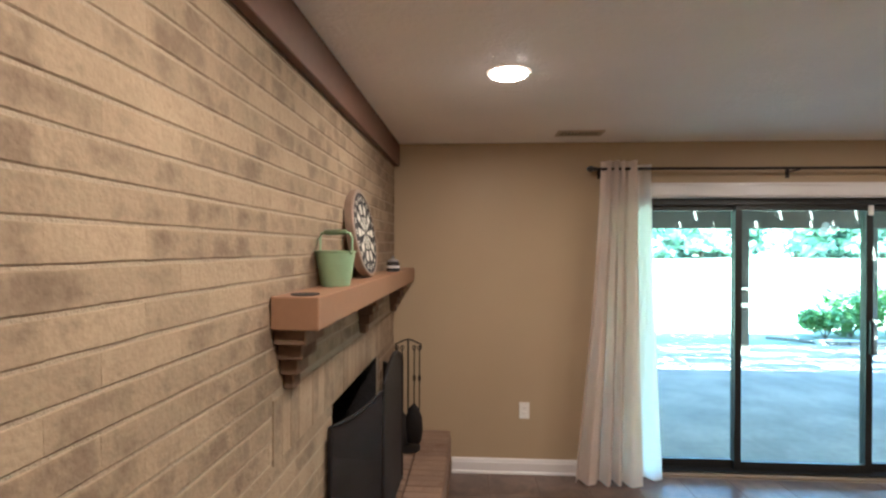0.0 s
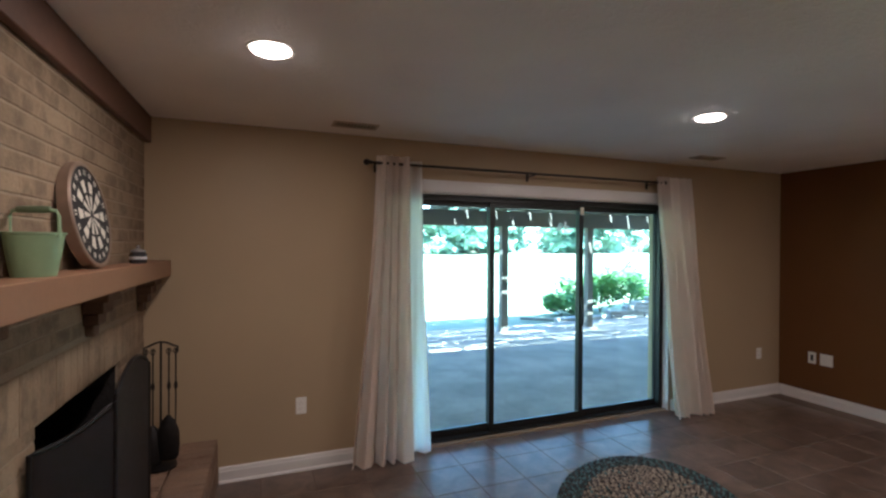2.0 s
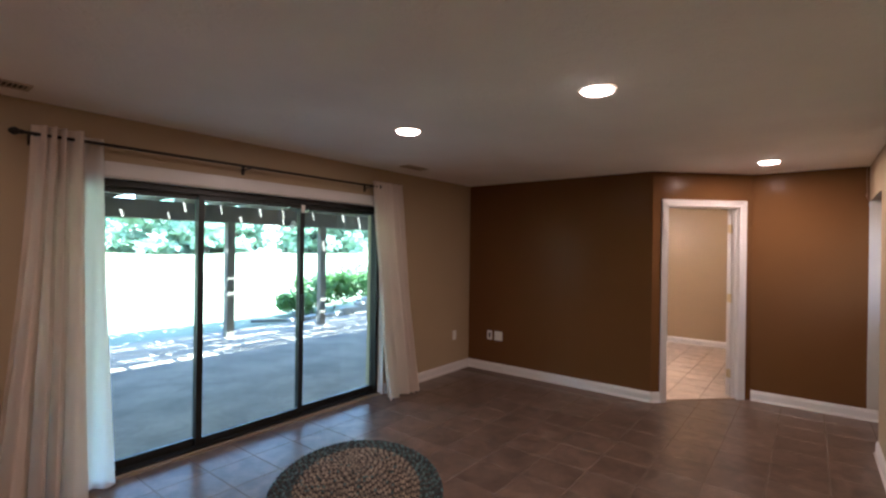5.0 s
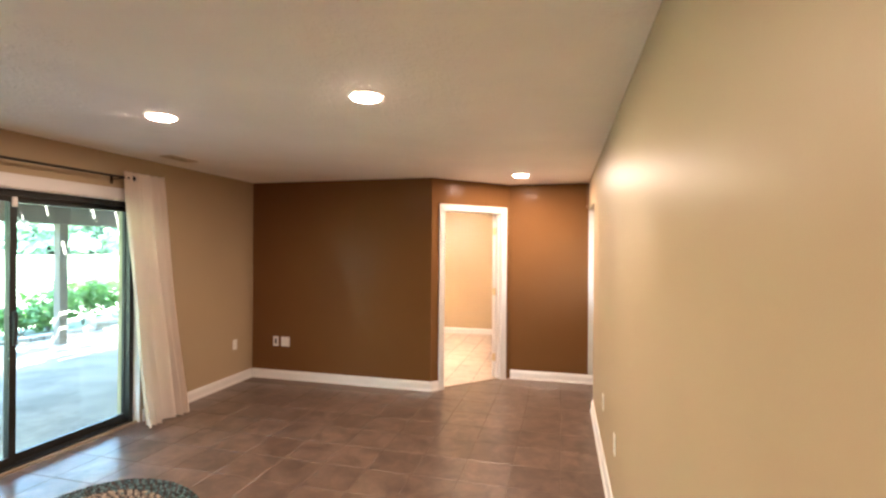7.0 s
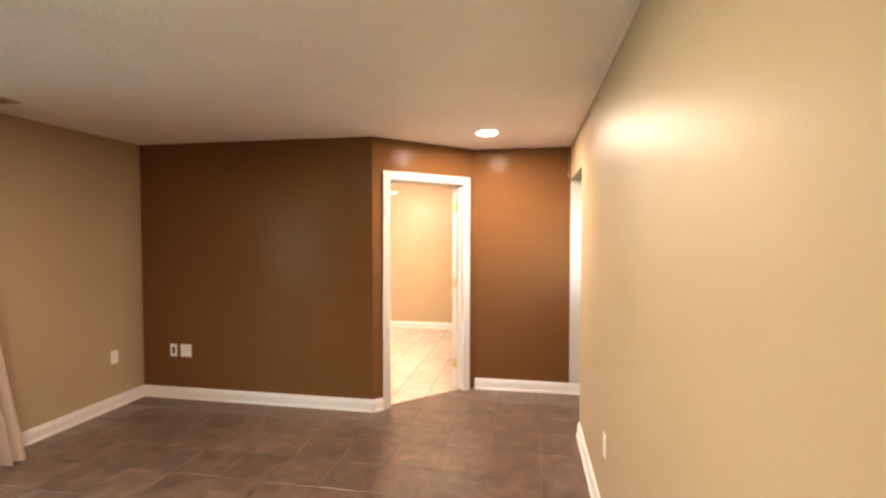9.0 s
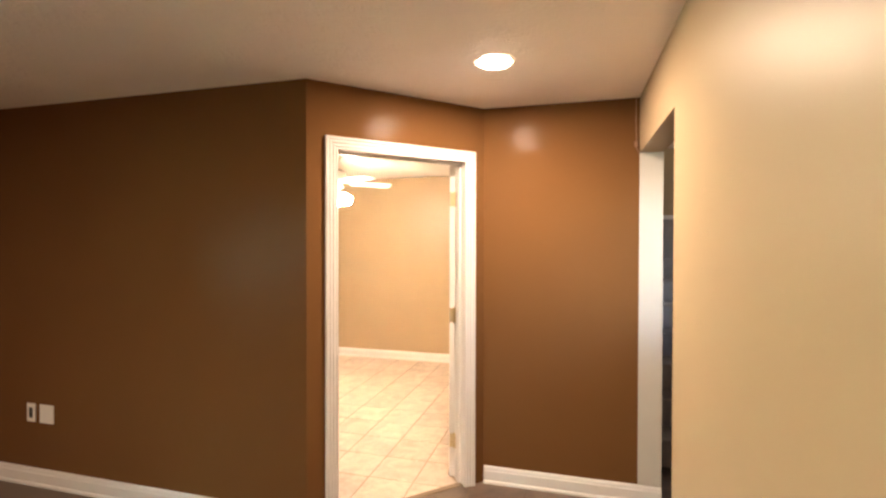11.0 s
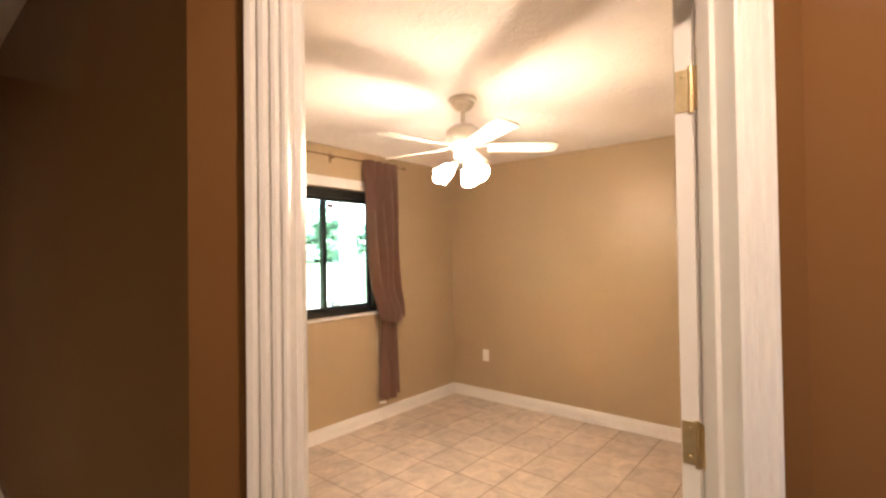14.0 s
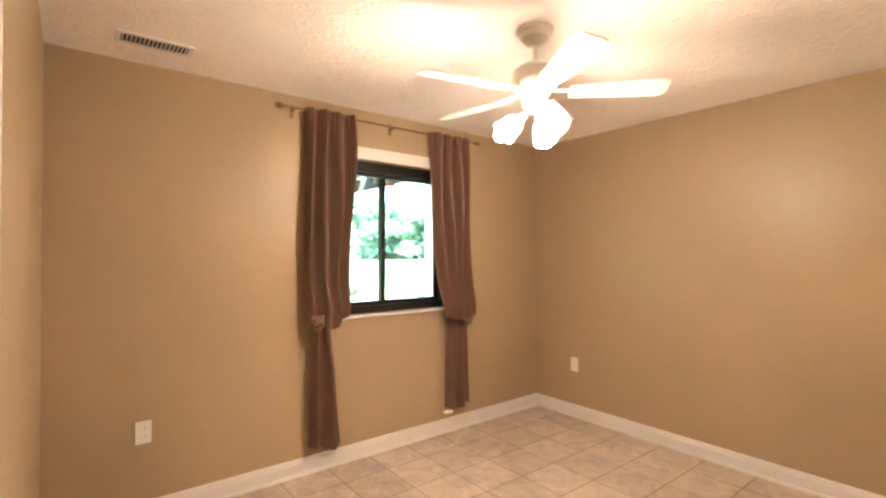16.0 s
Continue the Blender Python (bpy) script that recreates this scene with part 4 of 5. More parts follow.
_l.new(_m.outputs[0], _n["Material Output"].inputs["Surface"])


def screen_panel(p, q, h0, h1, arch, thick=0.006):
    p, q = Vector((*p, 0)), Vector((*q, 0))
    N = 14
    top = [p.lerp(q, i / N) + Vector((0, 0, h0 + (h1 - h0) * i / N + arch * math.sin(math.pi * i / N))) for i in range(N + 1)]
    n = (q - p).normalized().cross(Vector((0, 0, 1))) * thick / 2
    bm = bmesh.new()
    for s in (1, -1):
        lo = [bm.verts.new(p.lerp(q, i / N) + Vector((0, 0, 0.02)) + n * s * 0.4) for i in range(N + 1)]
        hi = [bm.verts.new(t + n * s * 0.4) for t in top]
        for i in range(N):
            bm.faces.new((lo[i], lo[i + 1], hi[i + 1], hi[i]))
    mp = part("mesh_panel", bm, MESHM, screen, "fine black wire mesh")
    bm = bmesh.new()
    tube(bm, [p + Vector((0, 0, 0.0))] + top + [q + Vector((0, 0, 0.0))], 0.008, 8)
    tube(bm, [p + Vector((0, 0, 0.02)), q + Vector((0, 0, 0.02))], 0.007, 8)
    part("panel_frame", bm, IRON, screen, "", True)


screen_panel((-0.50, 1.756), (-0.345, 2.050), 0.61, 0.675, -0.025)
screen_panel((-0.345, 2.057), (-0.345, 2.594), 0.70, 0.70, 0.08)
screen_panel((-0.345, 2.600), (-0.50, 2.849), 0.675, 0.61, -0.025)

tools = thing("fireplace_tool_set", (-0.375, 3.0, HZ), "black wrought iron fireplace tool set with brush and shovel", "fireplace tools")
bm = bmesh.new()
lathe(bm, [(0.085, 0), (0.085, 0.012), (0.04, 0.02), (0.012, 0.024)], 20)
part("base", bm, IRON, tools, "", True)
bm = bmesh.new()
tube(bm, [(0, 0, 0.015), (0, 0, 0.72)], 0.006)
part("stem", bm, IRON, tools, "", True)
bm = bmesh.new()
tube(bm, [(-0.085, 0, 0.66), (-0.085, 0, 0.69), (-0.06, 0, 0.70), (-0.03, 0, 0.715), (0, 0, 0.722), (0.03, 0, 0.715), (0.06, 0, 0.70), (0.085, 0, 0.69), (0.085, 0, 0.66)], 0.0055)
part("hanger", bm, IRON, tools, "", True)
for x, kind_ in ((-0.075, "poker"), (-0.04, "brush"), (0.04, "shovel"), (0.075, "tongs")):
    bm = bmesh.new()
    tube(bm, [(x, 0.004, 0.68), (x, 0.004, 0.36), (x, 0.004, 0.14)], 0.0042)
    tube(bm, [(x + 0.012 * math.sin(q), 0.004, 0.665 + 0.016 * math.cos(q)) for q in [k * math.pi / 5 for k in range(11)]], 0.003, 6)
    lathe(bm, [(0.004, 0.44), (0.010, 0.455), (0.010, 0.475), (0.004, 0.49)], 10, Matrix.Translation((x, 0.004, 0)))
    if kind_ == "brush":
        lathe(bm, [(0.012, 0.24), (0.034, 0.21), (0.050, 0.08), (0.044, 0.03)], 14, Matrix.Translation((x, 0.0, 0)))
    if kind_ == "shovel":
        lathe(bm, [(0.008, 0.30), (0.034, 0.27), (0.056, 0.21), (0.060, 0.13), (0.052, 0.06), (0.040, 0.045)], 16, Matrix.Translation((x, -0.012, 0)) @ Matrix.Diagonal((1, 0.45, 1, 1)))
    part(kind_, bm, IRON, tools, "", True)

# ---- things on the mantel ----
bucket = thing("bucket", WROT @ pose(-0.452, 1.665, MZ1, 0, 0, 68) @ Matrix.Scale(1.064, 4), "mint green enamel metal bucket with a bail handle", "bucket")
bm = bmesh.new()
lathe(bm, [(0.050, 0.0), (0.052, 0.004), (0.070, 0.118), (0.074, 0.120), (0.074, 0.125), (0.068, 0.125), (0.049, 0.008), (0.001, 0.006)], 32)
part("body", bm, GREEN, bucket, "", True)
bm = bmesh.new()
tube(bm, [(0, 0.072, 0.112), (0, 0.072, 0.17), (0, 0.064, 0.186), (0, 0.03, 0.190), (0, -0.03, 0.190), (0, -0.064, 0.186), (0, -0.072, 0.17), (0, -0.072, 0.112)], 0.005, 8)
part("handle", bm, GREEN, bucket, "thin green handle standing up", True)
bm = bmesh.new()
lathe(bm, [(0.006, -0.05), (0.0095, -0.046), (0.0105, 0.0), (0.0095, 0.046), (0.006, 0.05)], 14, pose(0, 0, 0.190, 90, 0, 0))
part("grip", bm, material("dark_green_grip", (0.13, 0.18, 0.10), 0.5, grain=0.1, grain_scale=60), bucket, "darker green turned grip", True)

dart = thing("dartboard", WROT @ Matrix.Translation((-0.432, 2.199, MZ1 + 0.002)) @ pose(0, 0, 0, 0, -9, 0), "round dartboard leaning against the brick wall", "dartboard")
DR = 0.217
RIMM = material("bronze_rim", (0.24, 0.17, 0.12), 0.45, metal=0.3, grain=0.1, grain_scale=30)
BLACKF = material("black_sisal", (0.015, 0.014, 0.013), 0.85, grain=0.2, grain_scale=120)
WHITEF = material("white_sisal", (0.62, 0.58, 0.48), 0.85, grain=0.1, grain_scale=120)
turn = Matrix.Translation((0, 0, DR)) @ pose(0, 0, 0, 0, 90, 0)
bm = bmesh.new()
lathe(bm, [(DR - 0.008, -0.04), (DR, -0.036), (DR, 0.0), (DR - 0.004, 0.004), (DR - 0.018, 0.004), (DR - 0.019, -0.001)], 48, turn)
part("rim", bm, RIMM, dart, "", True)
bm = bmesh.new()
lathe(bm, [(DR - 0.019, -0.02), (DR - 0.019, 0.0015), (0.001, 0.0015)], 48, turn)
part("face", bm, BLACKF, dart, "black dartboard face")


def sector(bm, r0, r1, a0, a1, h):
    n = 4
    lo = [(r, a0 + (a1 - a0) * i / n) for r, rng in ((r0, range(n + 1)), (r1, range(n, -1, -1))) for i in rng]
    v = [bm.verts.new(turn @ Vector((r * math.cos(a), r * math.sin(a), h))) for r, a in lo]
    bm.faces.new(v)


for k in range(10):
    a0 = 2 * math.pi * (2 * k) / 20 + math.pi / 20
    for r0, r1 in ((0.016, 0.082), (0.094, 0.142)):
        bm = bmesh.new()
        sector(bm, r0, r1, a0, a0 + math.pi / 10, 0.003)
        part("segment", bm, WHITEF, dart, "pale segment")
for k in range(20):
    a = 2 * math.pi * k / 20
    bm = bmesh.new()
    c = Vector((0.172 * math.cos(a), 0.172 * math.sin(a), 0.003))
    for o in (-0.007, 0.006):
        t = Vector((-math.sin(a), math.cos(a), 0))
        r_ = Vector((math.cos(a), math.sin(a), 0))
        v = [bm.verts.new(turn @ (c + t * (o + dx) + r_ * dz)) for dx, dz in ((-0.004, -0.011), (0.004, -0.011), (0.004, 0.011), (-0.004, 0.011))]
        bm.faces.new(v)
    part("numeral", bm, WHITEF, dart, "pale number mark")

jar = thing("candle_jar", WROT @ pose(-0.432, 2.782, MZ1), "small lidded glass jar candle with a dark label", "candle")
bm = bmesh.new()
lathe(bm, [(0.036, 0), (0.040, 0.004), (0.040, 0.05), (0.034, 0.056), (0.034, 0.060)], 24)
part("jar", bm, material("dark_jar_glass", (0.03, 0.028, 0.03), 0.15, grain=0.05), jar, "", True)
bm = bmesh.new()
lathe(bm, [(0.0404, 0.021), (0.0406, 0.022), (0.0406, 0.034), (0.0404, 0.035)], 24, None, False)
part("label", bm, material("pale_label", (0.5, 0.48, 0.45), 0.6, grain=0.4, grain_scale=90), jar, "pale printed label band", True)
bm = bmesh.new()
lathe(bm, [(0.036, 0.060), (0.037, 0.066), (0.024, 0.074), (0.008, 0.078), (0.011, 0.088), (0.006, 0.094)], 24)
part("lid", bm, material("frosted_lid", (0.22, 0.21, 0.20), 0.15, grain=0.03), jar, "pale glass lid with a knob", True)
dish = bmesh.new()
lathe(dish, [(0.042, 0), (0.044, 0.002), (0.043, 0.004), (0.038, 0.0032), (0.001, 0.003)], 28)
d = tagged(part("coaster", dish, BLACKF, None, "", True), "flat black round coaster on the mantel", "coaster")
d.matrix_world = WROT @ pose(-0.440, 1.318, MZ1)

# ---- loose cable in the corner ----
cable = bmesh.new()
tube(cable, [(RX - 0.004, TY + 0.020, H - 0.002), (RX - 0.004, TY + 0.021, 2.25), (RX - 0.005, TY + 0.017, 2.16), (RX - 0.004, TY + 0.019, 2.10), (RX - 0.006, TY + 0.010, 2.075), (RX - 0.004, TY + 0.001, 2.066)], 0.0035, 6)
box(cable, RX - 0.012, RX - 0.001, TY + 0.010, TY + 0.028, 2.10, 2.13, None, 0.002)
CABLEM = material("painted_over_cable", (0.30, 0.17, 0.10), 0.5, grain=0.1, grain_scale=40)
tagged(part("cable", cable, CABLEM, None, "", True), "thin painted-over cable clipped down the wall corner", "cable")

# ---- outdoors ----
bm = bmesh.new()
NX, NY = 30, 40
def ground_z(x, y):
    return GZ - 0.06 + (0.0 if y < 11 else 1.35 * (1 - math.exp(-(y - 11) / 22)))
grid = [[bm.verts.new((-90 + 200 * i / NX, y, ground_z(0, y))) for i in range(NX + 1)] for y in [WT + 0.01 + (200 * (j / NY) ** 2.2) for j in range(NY + 1)]]
for a, b in zip(grid, grid[1:]):
    for i in range(NX):
        bm.faces.new((a[i], a[i + 1], b[i + 1], b[i]))
structure("ground", bm, LAWN, "sunlit lawn running up to the trees", "lawn")
bm = boxes((-6.0, 13.0, WT + 0.01, 8.7, GZ - 0.2, GZ))
structure("pavement", bm, CONCRETE, "broad grey concrete patio slab", "patio")
# unseen outer wall and roof block the sun; height sets the patio's shadow edge
structure("wall_outside", boxes((-8, BX - 0.2, WY + 0.05, WT, GZ, 4.6), (BED_E + 0.2, 14, WY + 0.05, WT, GZ, 4.6), (BX - 0.2, BED_E + 0.2, WT - 0.1, WT, 2.6, 4.6)), STUCCO, "plain unseen house wall facing the patio")
structure("roof", boxes((-8, 14, -6.5, WT + 0.45, 4.6, 4.75)), TIMBER, "flat unseen house roof, its shallow eaves set to shade the patio", "roof")

pergola = thing("pergola", (0, 0, GZ), "weathered dark timber patio pergola with slatted roof", "pergola")
PY = 8.05
for x in (-4.4, -2.0, 0.6, 4.62, 6.66, 9.05):
    bm = bmesh.new()
    box(bm, x - 0.07, x + 0.07, PY - 0.07, PY + 0.07, 0, 2.1, None, 0.006)
    part("post", bm, TIMBER, pergola)
bm = bmesh.new()
box(bm, -6, 9.3, PY - 0.16, PY - 0.09, 2.07, 2.36, None, 0.006)
box(bm, -6, 9.3, PY + 0.09, PY + 0.16, 2.07, 2.36, None, 0.006)
part("beam", bm, TIMBER, pergola)
x = -5.8
while x < 9.2:
    bm = boxes((x - 0.022, x + 0.022, WT + 0.02, PY + 0.7, 2.36, 2.52))
    part("rafter", bm, TIMBER, pergola)
    x += 0.61
flood = thing("outdoor_floodlight", (5.83, PY - 0.16, 2.02), "small white two-headed outdoor floodlight on the pergola beam", "floodlight")
bm = bmesh.new()
lathe(bm, [(0.05, 0), (0.05, 0.02), (0.02, 0.03)], 16, pose(0, 0, 0, 90, 0, 0))
part("base", bm, PLASTIC, flood, "", True)
for sx in (-1, 1):
    bm = bmesh.new()
    lathe(bm, [(0.015, 0), (0.03, 0.03), (0.055, 0.10), (0.052, 0.105), (0.002, 0.10)], 16, pose(0.05 * sx, -0.03, -0.02, 125, 0, 35 * sx))
    part("lamp_head", bm, PLASTIC, flood, "", True)
bm = bmesh.new()
box(bm, 11.35, 11.6, 8.0, 8.25, GZ, 3.3, None, 0.01)
tagged(part('garden_post', bm, STUCCO), 'pale square garden post at the edge of the patio', 'post')
rk = random.Random(8)
y = WT + 0.2
while y < PY + 0.65:
    x = -5.9
    while x < 9.2:
        tight = y > 7.35
        ln = rk.uniform(0.3, 0.95) if tight else rk.uniform(0.7, 1.9)
        if rk.random() < 0.93 or y > 6.65:
            wd, off = rk.uniform(0.046, 0.073), rk.uniform(-0.022, 0.022)
            wd += 0.004 if y > 6.65 else 0.0
            if tight:
                wd, off = 0.0705, 0.0
            bm = boxes((x, min(x + ln, 9.3), y + off - wd, y + off + wd, 2.52, 2.545))
            part("slat", bm, TIMBER, pergola)
        x += ln + (rk.uniform(0.02, 0.06) if tight else rk.uniform(0.0, 0.05))
    y += 0.142



def leaf_cloud(bm, c, r, count, size):
    """Small folded leaves scattered through a lumpy volume."""
    for _ in range(count):
        d = Vector((rk.gauss(0, 1), rk.gauss(0, 1), rk.gauss(0, 1))).normalized()
        p = Vector(c) + Vector((d.x * r[0], d.y * r[1], d.z * r[2])) * (rk.random() ** 0.45)
        s = size * rk.uniform(0.6, 1.3)
        q = Euler((rk.uniform(-1, 1), rk.uniform(-1, 1), rk.uniform(0, 6.3))).to_matrix()
        v = [bm.verts.new(p + q @ Vector(w) * s) for w in ((0, -1, 0), (0.42, 0, 0.12), (0, 1, -0.05), (-0.42, 0, 0.12))]
        bm.faces.new(v)


for cx, cy, rx, ry, hz in ((7.15, 9.7, 0.5, 0.45, 0.50), (7.8, 9.9, 0.6, 0.5, 0.78), (8.6, 10.0, 0.65, 0.55, 1.0), (9.5, 10.0, 0.7, 0.6, 1.15), (10.6, 10.4, 0.8, 0.6, 0.8)):
    shrub = thing("shrub", (cx, cy, GZ - 0.06), "bushy green broad-leaved shrub behind the stone edging", "shrub", "shrubs in the garden bed")
    bm = bmesh.new()
    for q in range(6):
        a = q * 1.05
        tube(bm, [(0, 0, 0), (rx * 0.3 * math.cos(a), ry * 0.3 * math.sin(a), hz * 0.5), (rx * 0.6 * math.cos(a), ry * 0.6 * math.sin(a), hz * 0.95)], 0.012, 5, 0.4)
    part("stems", bm, BARK, shrub)
    bm = bmesh.new()
    for q in range(7):
        a = q * 0.9
        leaf_cloud(bm, (rx * 0.55 * math.cos(a), ry * 0.55 * math.sin(a), hz * rk.uniform(0.35, 0.95)), (rx * 0.5, ry * 0.5, hz * 0.35), 130, 0.085)
    part("foliage", bm, LEAF, shrub)

edging = thing("stone_edging", (0, 0, GZ), "low stacked stone edging stepping up along the garden bed", "stone edging")
for i in range(22):
    f = i / 21
    x, yy = 6.55 + 5.2 * f, 8.86 - 0.05 * f
    for lv in range(1 + min(6, int(max(0.0, f - 0.18) * 13))):
        bm = bmesh.new()
        w = rk.uniform(0.11, 0.14)
        box(bm, -w, w, -0.10, 0.10, lv * 0.095, lv * 0.095 + 0.09, None, 0.014)
        st = part("stone", bm, STONE, edging)
        st.location = (x + rk.uniform(-0.02, 0.02), yy + rk.uniform(-0.02, 0.02) + 0.03 * lv, -0.02)
        st.rotation_euler = (0, 0, rk.uniform(-0.12, 0.12))
bm = bmesh.new()
tube(bm, [(5.85, 9.45, 0), (6.2, 9.15, 0.005), (6.55, 8.9, 0)], 0.03, 8)
part("border_strip", bm, TIMBER, edging, "dark border strip")


def tree(x, y, h, spread):
    z = ground_z(x, y)
    t = thing("tree", (x, y, z), "leafy green tree at the far edge of the lawn", "tree", "trees along the lawn")
    bm = bmesh.new()
    tube(bm, [(0, 0, -0.1), (rk.uniform(-.2, .2), 0, h * 0.3), (rk.uniform(-.4, .4), 0.1, h * 0.75)], 0.22, 8, 0.35)
    for q in range(5):
        a = q * 1.3 + rk.random()
        tube(bm, [(0, 0, h * 0.3), (spread * 0.4 * math.cos(a), spread * 0.4 * math.sin(a), h * 0.5), (spread * 0.75 * math.cos(a), spread * 0.75 * math.sin(a), h * 0.62)], 0.09, 6, 0.4)
    part("trunk", bm, BARK, t)
    bm = bmesh.new()
    for q in range(20):
        a, rr_ = rk.uniform(0, 6.3), spread * rk.uniform(0.1, 0.85)
        leaf_cloud(bm, (rr_ * math.cos(a), rr_ * math.sin(a), h * rk.uniform(0.04, 0.95)), (spread * 0.42, spread * 0.42, h * 0.13), 110, 0.50)
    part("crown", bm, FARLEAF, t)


for k in range(34):
    tx = -34 + 3.2 * k + rk.uniform(-1.2, 1.2)
    low = 0.5 if tx > 17 else 1.0
    tree(tx, 44 + rk.uniform(-4, 7), rk.uniform(8, 13) * low, rk.uniform(2.8, 4.2))
for k in range(11):
    tree(-42 + 5.4 * k + rk.uniform(-1.2, 1.2), 60 + rk.uniform(-4, 6), rk.uniform(11, 15), rk.uniform(4.2, 5.4))

# ---- pieces: floor tiles, bricks ----
T = 0.337
tile_meshes = []
for _ in range(4):
    bm = bmesh.new()
    box(bm, -T / 2 + 0.003, T / 2 - 0.003, -T / 2 + 0.003, T / 2 - 0.003, -0.008, 0.0, None, 0.0015)
    tile_meshes.append(mesh_of("tile", bm, TILE))


def clipped(x0, x1, y0, y1, mat, parent):
    bm = bmesh.new()
    box(bm, x0 + 0.003, x1 - 0.003, y0 + 0.003, y1 - 0.003, -0.008, 0.0, None, 0.0015)
    return part("tile", bm, mat, parent)


def side(x, y):
    """Signed distance from the doorway line: negative on the living-room side."""
    return (Vector((x, y, 0)) - ANG_A).dot(Vector((-u.y, u.x, 0)))


i0, i1 = int((BX - 3.87) / T) - 1, int((7.1 - 3.87) / T) + 1
j0, j1 = int((SY0 + 0.37) / T) - 1, int((WY + 0.37) / T) + 1
for i in range(i0, i1 + 1):
    for j in range(j0, j1 + 1):
        x0, y0 = 3.87 + T * i, -0.37 + T * j
        x1, y1 = x0 + T, y0 + T
        cx, cy = x0 + T / 2, y0 + T / 2
        if cy < TY - 0.15 and cx < 4.8:
            continue
        if y1 < SY0 or x1 < BX - 0.08 or y0 > WY + 0.06:
            continue
        if cx > RX and cy > TY - 0.1 and side(cx, cy) < 10:
            continue
        corners = [side(x, y) for x in (x0, x1) for y in (y0, y1)]
        if x1 > CX + 0.02 and y1 > 1.0 and cx > CX:
            continue
        xa, xb, ya, yb = max(x0, BX - 0.08), min(x1, RX if cy > TY - 0.12 else X1), max(y0, SY0), min(y1, WY + 0.06)
        if xb - xa < 0.02 or yb - ya < 0.02:
            continue
        if max(corners) > 0.03 and cx > CX - 0.1 and cy > TY:
            # cut along the doorway
            bm = bmesh.new()
            box(bm, xa + 0.003, xb - 0.003, ya + 0.003, yb - 0.003, -0.008, 0.0)
            nrm = Vector((-u.y, u.x, 0))
            r = bmesh.ops.bisect_plane(bm, geom=bm.verts[:] + bm.edges[:] + bm.faces[:], plane_co=ANG_A + nrm * 0.03, plane_no=nrm, clear_outer=True)
            if len(bm.faces) < 4:
                bm.free()
                continue
            bmesh.ops.holes_fill(bm, edges=bm.edges[:])
            part("tile", bm, TILE, floor)
        elif xb - xa > T - 0.001 and yb - ya > T - 0.001:
            ob = new("tile", tile_meshes[(i * 7 + j * 3) % 4])
            ob.parent = floor
            ob.location = (cx, cy, 0)
        else:
            clipped(xa, xb, ya, yb, TILE, floor)

TB = 0.305
bm = bmesh.new()
box(bm, -TB / 2 + 0.003, TB / 2 - 0.003, -TB / 2 + 0.003, TB / 2 - 0.003, -0.007, 0.001, None, 0.0015)
bed_tile = mesh_of("tile", bm, BEDTILE)
for i in range(-9, 5):
    for j in range(-8, 4):
        x0, y0 = 7.920 + TB * i, 2.50 + TB * j
        x1, y1 = x0 + TB, y0 + TB
        xa, xb, ya, yb = max(x0, CX + 0.17), min(x1, BED_E), max(y0, 0.2), min(y1, BED_N)
        if xb - xa < 0.02 or yb - ya < 0.02:
            continue
        corners = [side(x, y) for x in (xa, xb) for y in (ya, yb)]
        if max(corners) < 0.05:
            continue
        if min(corners) < 0.05:
            bm = bmesh.new()
            box(bm, xa + 0.003, xb - 0.003, ya + 0.003, yb - 0.003, -0.007, 0.001)
            nrm = Vector((-u.y, u.x, 0))
            bmesh.ops.bisect_plane(bm, geom=bm.verts[:] + bm.edges[:] + bm.faces[:], plane_co=ANG_A + nrm * 0.05, plane_no=nrm, clear_inner=True)
            if len(bm.faces) < 4:
                bm.free()
                continue
            bmesh.ops.holes_fill(bm, edges=bm.edges[:])
            part("tile", bm, BEDTILE, bed_floor)
        elif xb - xa > TB - 0.001 and yb - ya > TB - 0.001:
            ob = new("tile", bed_tile)
            ob.parent = bed_floor
            ob.location = ((x0 + x1) / 2, (y0 + y1) / 2, 0)
        else:
            bm = bmesh.new()
            box(bm, xa + 0.003, xb - 0.003, ya + 0.003, yb - 0.003, -0.007, 0.001, None, 0.0015)
            part("tile", bm, BEDTILE, bed_floor)

# bricks of the fireplace wall
CH, BL, Z0 = 0.0677, 0.2035, 1.597
rb = random.Random(21)


def rough_brick(bm, sx, sy, sz, at=(0, 0, 0)):
    """A hand-made brick: half sizes; rounded bed edges, a slightly wavy face. Its own 0 to 1 run is kept as uv."""
    N, e = 4, 0.0035
    uv = bm.loops.layers.uv.verify()
    rows = []
    for i in range(N + 1):
        y = -sy + 2 * sy * i / N
        dx, dz = rb.uniform(-0.0009, 0.0009), rb.uniform(-0.0008, 0.0008)
        cut = 0.0
        if i in (0, N):
            dx, cut = 0.0, 0.0006
        sec = ((-sx, -sz), (sx - e + dx - cut, -sz + dz), (sx + dx - cut, -sz + e + dz), (sx + dx - cut, sz - e + dz), (sx - e + dx - cut, sz + dz), (-sx, sz))
        rows.append([bm.verts.new((x + at[0], y + at[1], z + at[2])) for x, z in sec])
    faces = [bm.faces.new((p[k], p[(k + 1) % 6], q[(k + 1) % 6], q[k])) for p, q in zip(rows, rows[1:]) for k in range(6)]
    faces += [bm.faces.new(rows[0][::-1]), bm.faces.new(rows[-1])]
    for f in faces:
        for lp in f.loops:
            lp[uv].uv = ((lp.vert.co.y - at[1] + sy) / (2 * sy), (lp.vert.co.z - at[2] + sz) / (2 * sz))


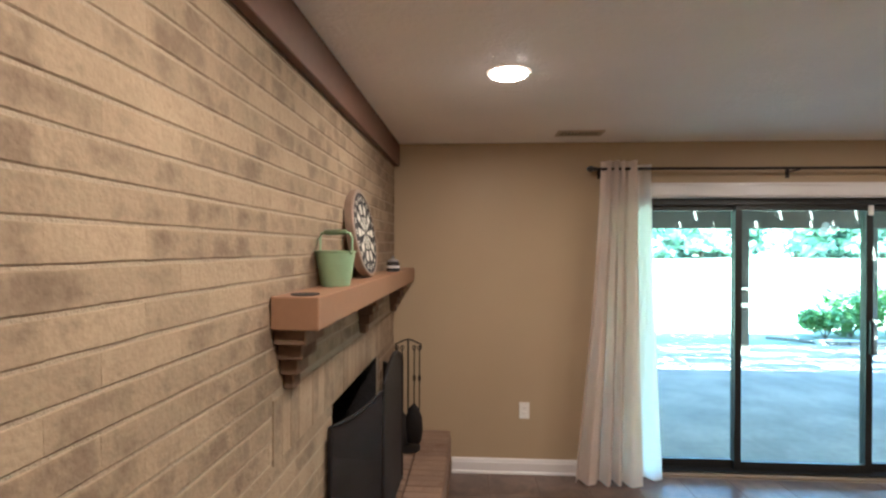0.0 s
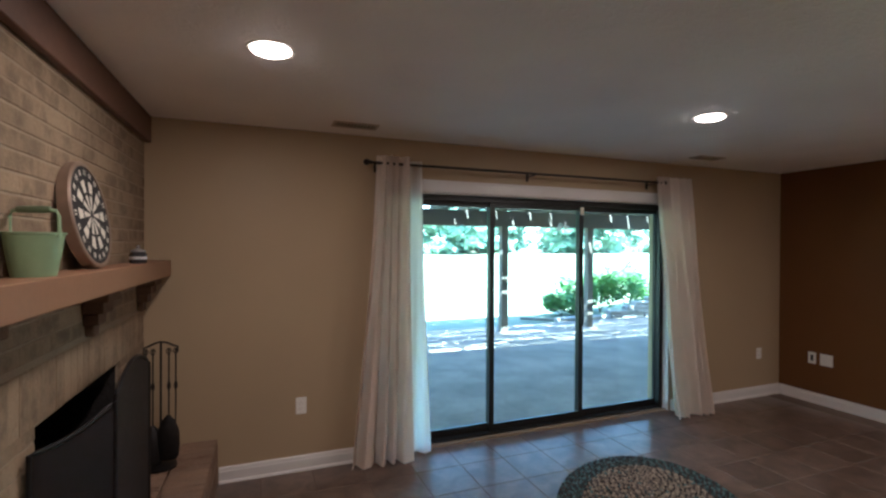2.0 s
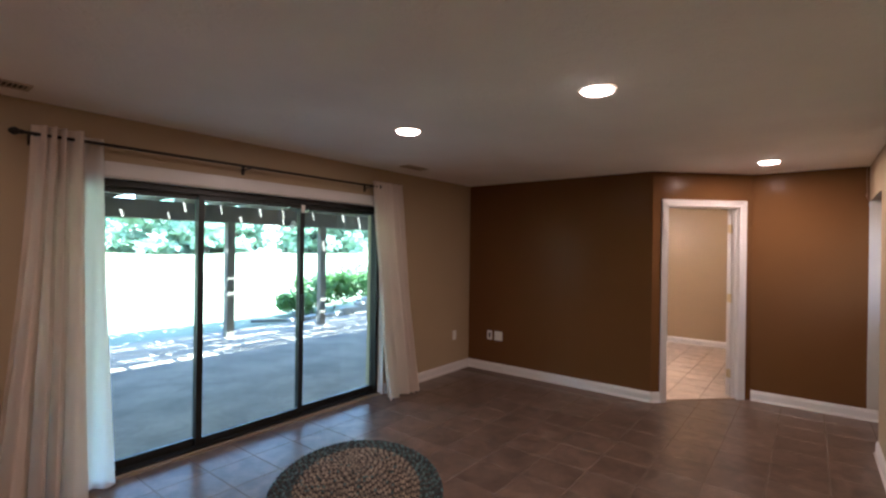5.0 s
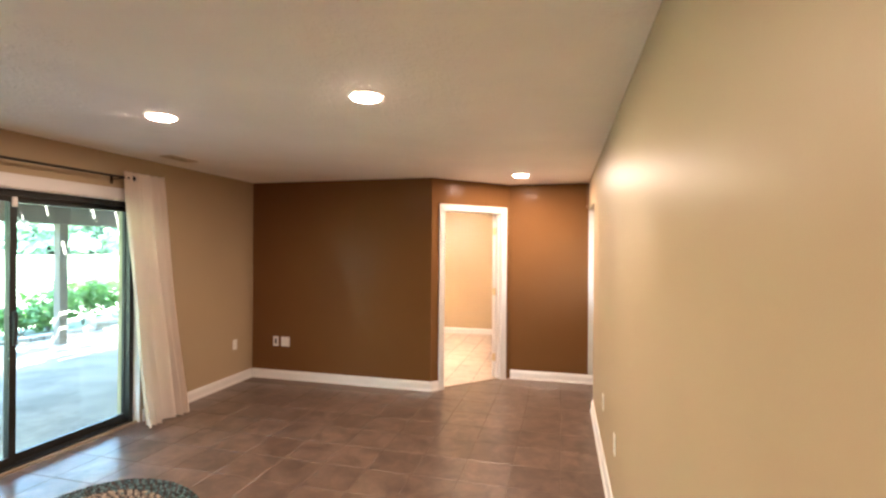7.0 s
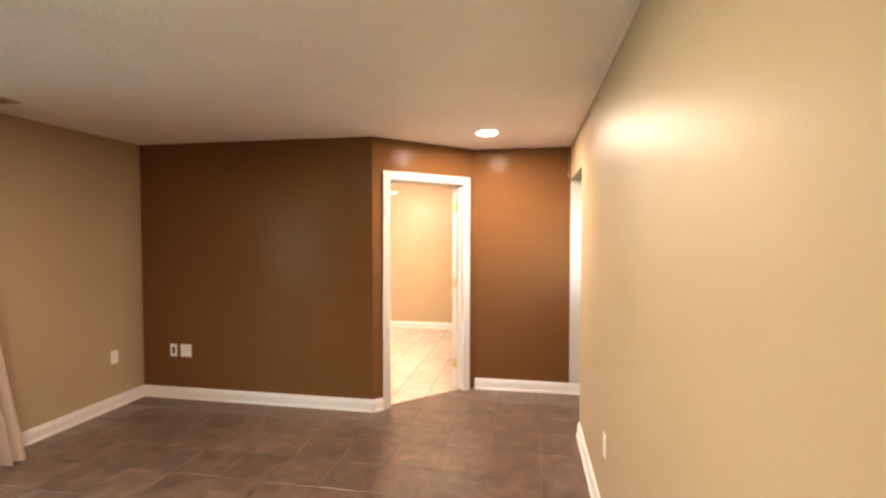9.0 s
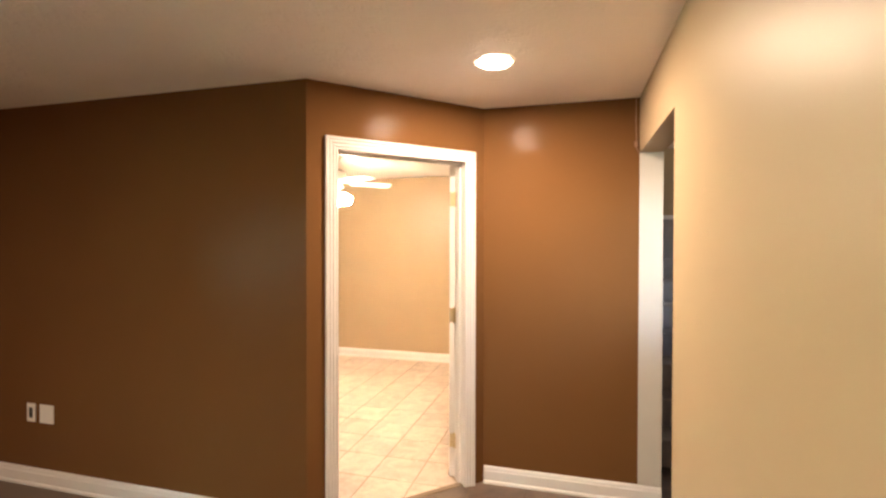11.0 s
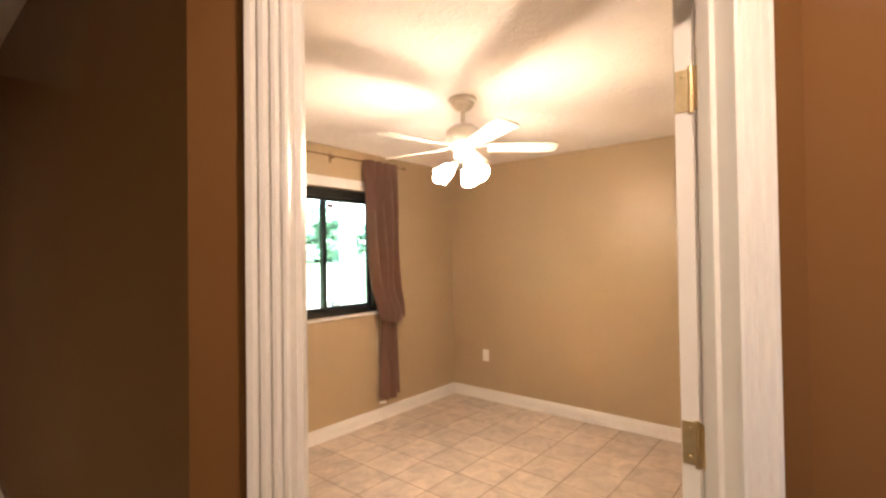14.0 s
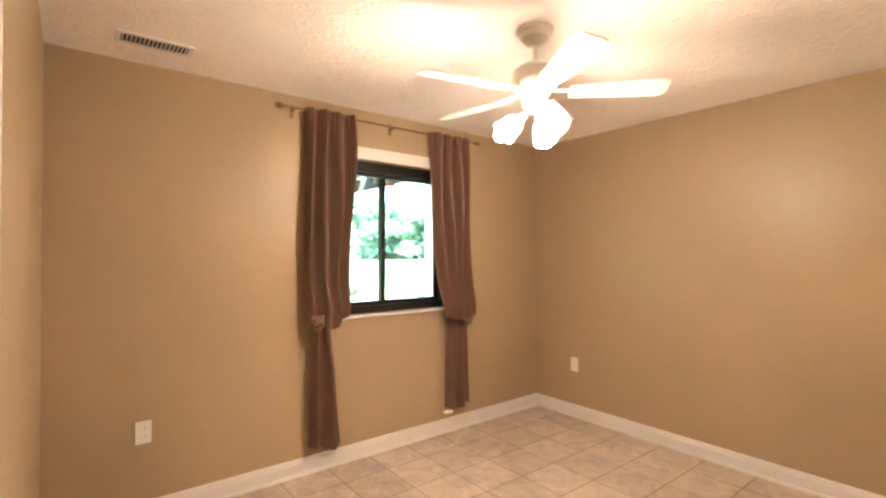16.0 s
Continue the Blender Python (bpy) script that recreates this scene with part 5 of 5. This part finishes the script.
brick_meshes = []
for _ in range(10):
    bm = bmesh.new()
    rough_brick(bm, 0.006, BL / 2 + 0.0003, CH / 2 - 0.0024)
    brick_meshes.append(mesh_of("brick", bm, BRICK))
rest = []
row0 = int((0.0 - Z0) / CH) - 1
for r in range(row0, 14):
    zc = Z0 + CH * (r + 0.5)
    if zc - CH / 2 < -0.01 or zc > 2.25:
        continue
    off = 0.535 + (BL / 2 if r % 2 else 0)
    for c in range(-7, 16):
        y0, y1 = off + BL * c, off + BL * (c + 1)
        ya, yb = max(y0, TY), min(y1, WY)
        spans = [(ya, yb)]
        if zc < FZ1 + 0.01:
            spans = [(ya, min(yb, FY0)), (max(ya, FY1), yb)]
        if FZ1 - 0.01 <= zc < 1.165 and yb > 1.275:
            spans = [(ya, min(yb, 1.275))]
        for a, b in spans:
            if b - a < 0.02:
                continue
            rest.append((zc, a, b, abs(b - a - BL) < 0.002))
near = [s for s in rest if s[1] > 0.25 and s[0] > 0.55]
near.sort(key=lambda s: abs(s[1] - 0.9) + abs(s[0] - 1.5))
chosen = set(near[:270])
spare = bmesh.new()
for s in rest:
    zc, a, b, full = s
    if s in chosen:
        if full:
            ob = new("brick", brick_meshes[rb.randrange(10)])
        else:
            bm = bmesh.new()
            rough_brick(bm, 0.006, (b - a) / 2 + 0.0003, CH / 2 - 0.0024)
            ob = new("brick", mesh_of("brick", bm, BRICK))
        ob.parent = wall_w
        ob.location = (BX - 0.0034 + rb.uniform(-0.0003, 0.0003), (a + b) / 2, zc)
        ob.rotation_euler = (rb.uniform(-0.004, 0.004), -0.03 + rb.uniform(-0.008, 0.008), 0)
    else:
        rough_brick(spare, 0.006, (b - a) / 2 + 0.0003, CH / 2 - 0.0024, (BX - 0.0034 + rb.uniform(-0.0008, 0.0008), (a + b) / 2, zc))
tagged(part("brickwork", spare, BRICK, wall_w, "whitewashed brickwork"), kind="stuff")

# soldier course over the firebox
y = 1.275
while y < WY - 0.03:
    w = min(CH, WY - y)
    bm = bmesh.new()
    rough_brick(bm, 0.006, w / 2 - 0.002, 0.099)
    ob = part("soldier_brick", bm, BRICK, wall_w)
    ob.location = (BX - 0.001 + rb.uniform(-0.001, 0.001), y + w / 2, FZ1 + 0.105)
    y += CH

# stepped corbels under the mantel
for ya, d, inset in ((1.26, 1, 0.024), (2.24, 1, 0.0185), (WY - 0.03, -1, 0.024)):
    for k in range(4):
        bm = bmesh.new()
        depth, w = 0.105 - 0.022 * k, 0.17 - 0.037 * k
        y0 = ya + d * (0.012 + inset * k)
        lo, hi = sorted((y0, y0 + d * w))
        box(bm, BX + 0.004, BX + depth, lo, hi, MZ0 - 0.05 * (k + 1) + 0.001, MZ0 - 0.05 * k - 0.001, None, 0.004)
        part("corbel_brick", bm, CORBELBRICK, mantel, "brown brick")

# hearth bricks: rowlock top and stretcher face
y = HY0
while y < WY - 0.01:
    w = min(0.064, WY - y)
    for xa, xb in ((BX + 0.008, -0.315), (-0.312, HX)):
        bm = bmesh.new()
        box(bm, xa + 0.003, xb - 0.003, y + 0.0045, y + w - 0.0045, HZ - 0.055, HZ + rb.uniform(-0.0015, 0.0015), None, 0.003)
        part("hearth_brick", bm, HEARTHBRICK, hearth)
    y += 0.064
for r in range(4):
    y = HY0 - (BL / 2 if r % 2 else 0)
    while y < WY - 0.01:
        a, b = max(y, HY0), min(y + BL, WY)
        if b - a > 0.02:
            bm = bmesh.new()
            box(bm, HX - 0.03, HX, a + 0.004, b - 0.004, CH * r + 0.004, CH * (r + 1) - 0.002, None, 0.003)
            part("hearth_brick", bm, HEARTHBRICK, hearth)
        y += BL
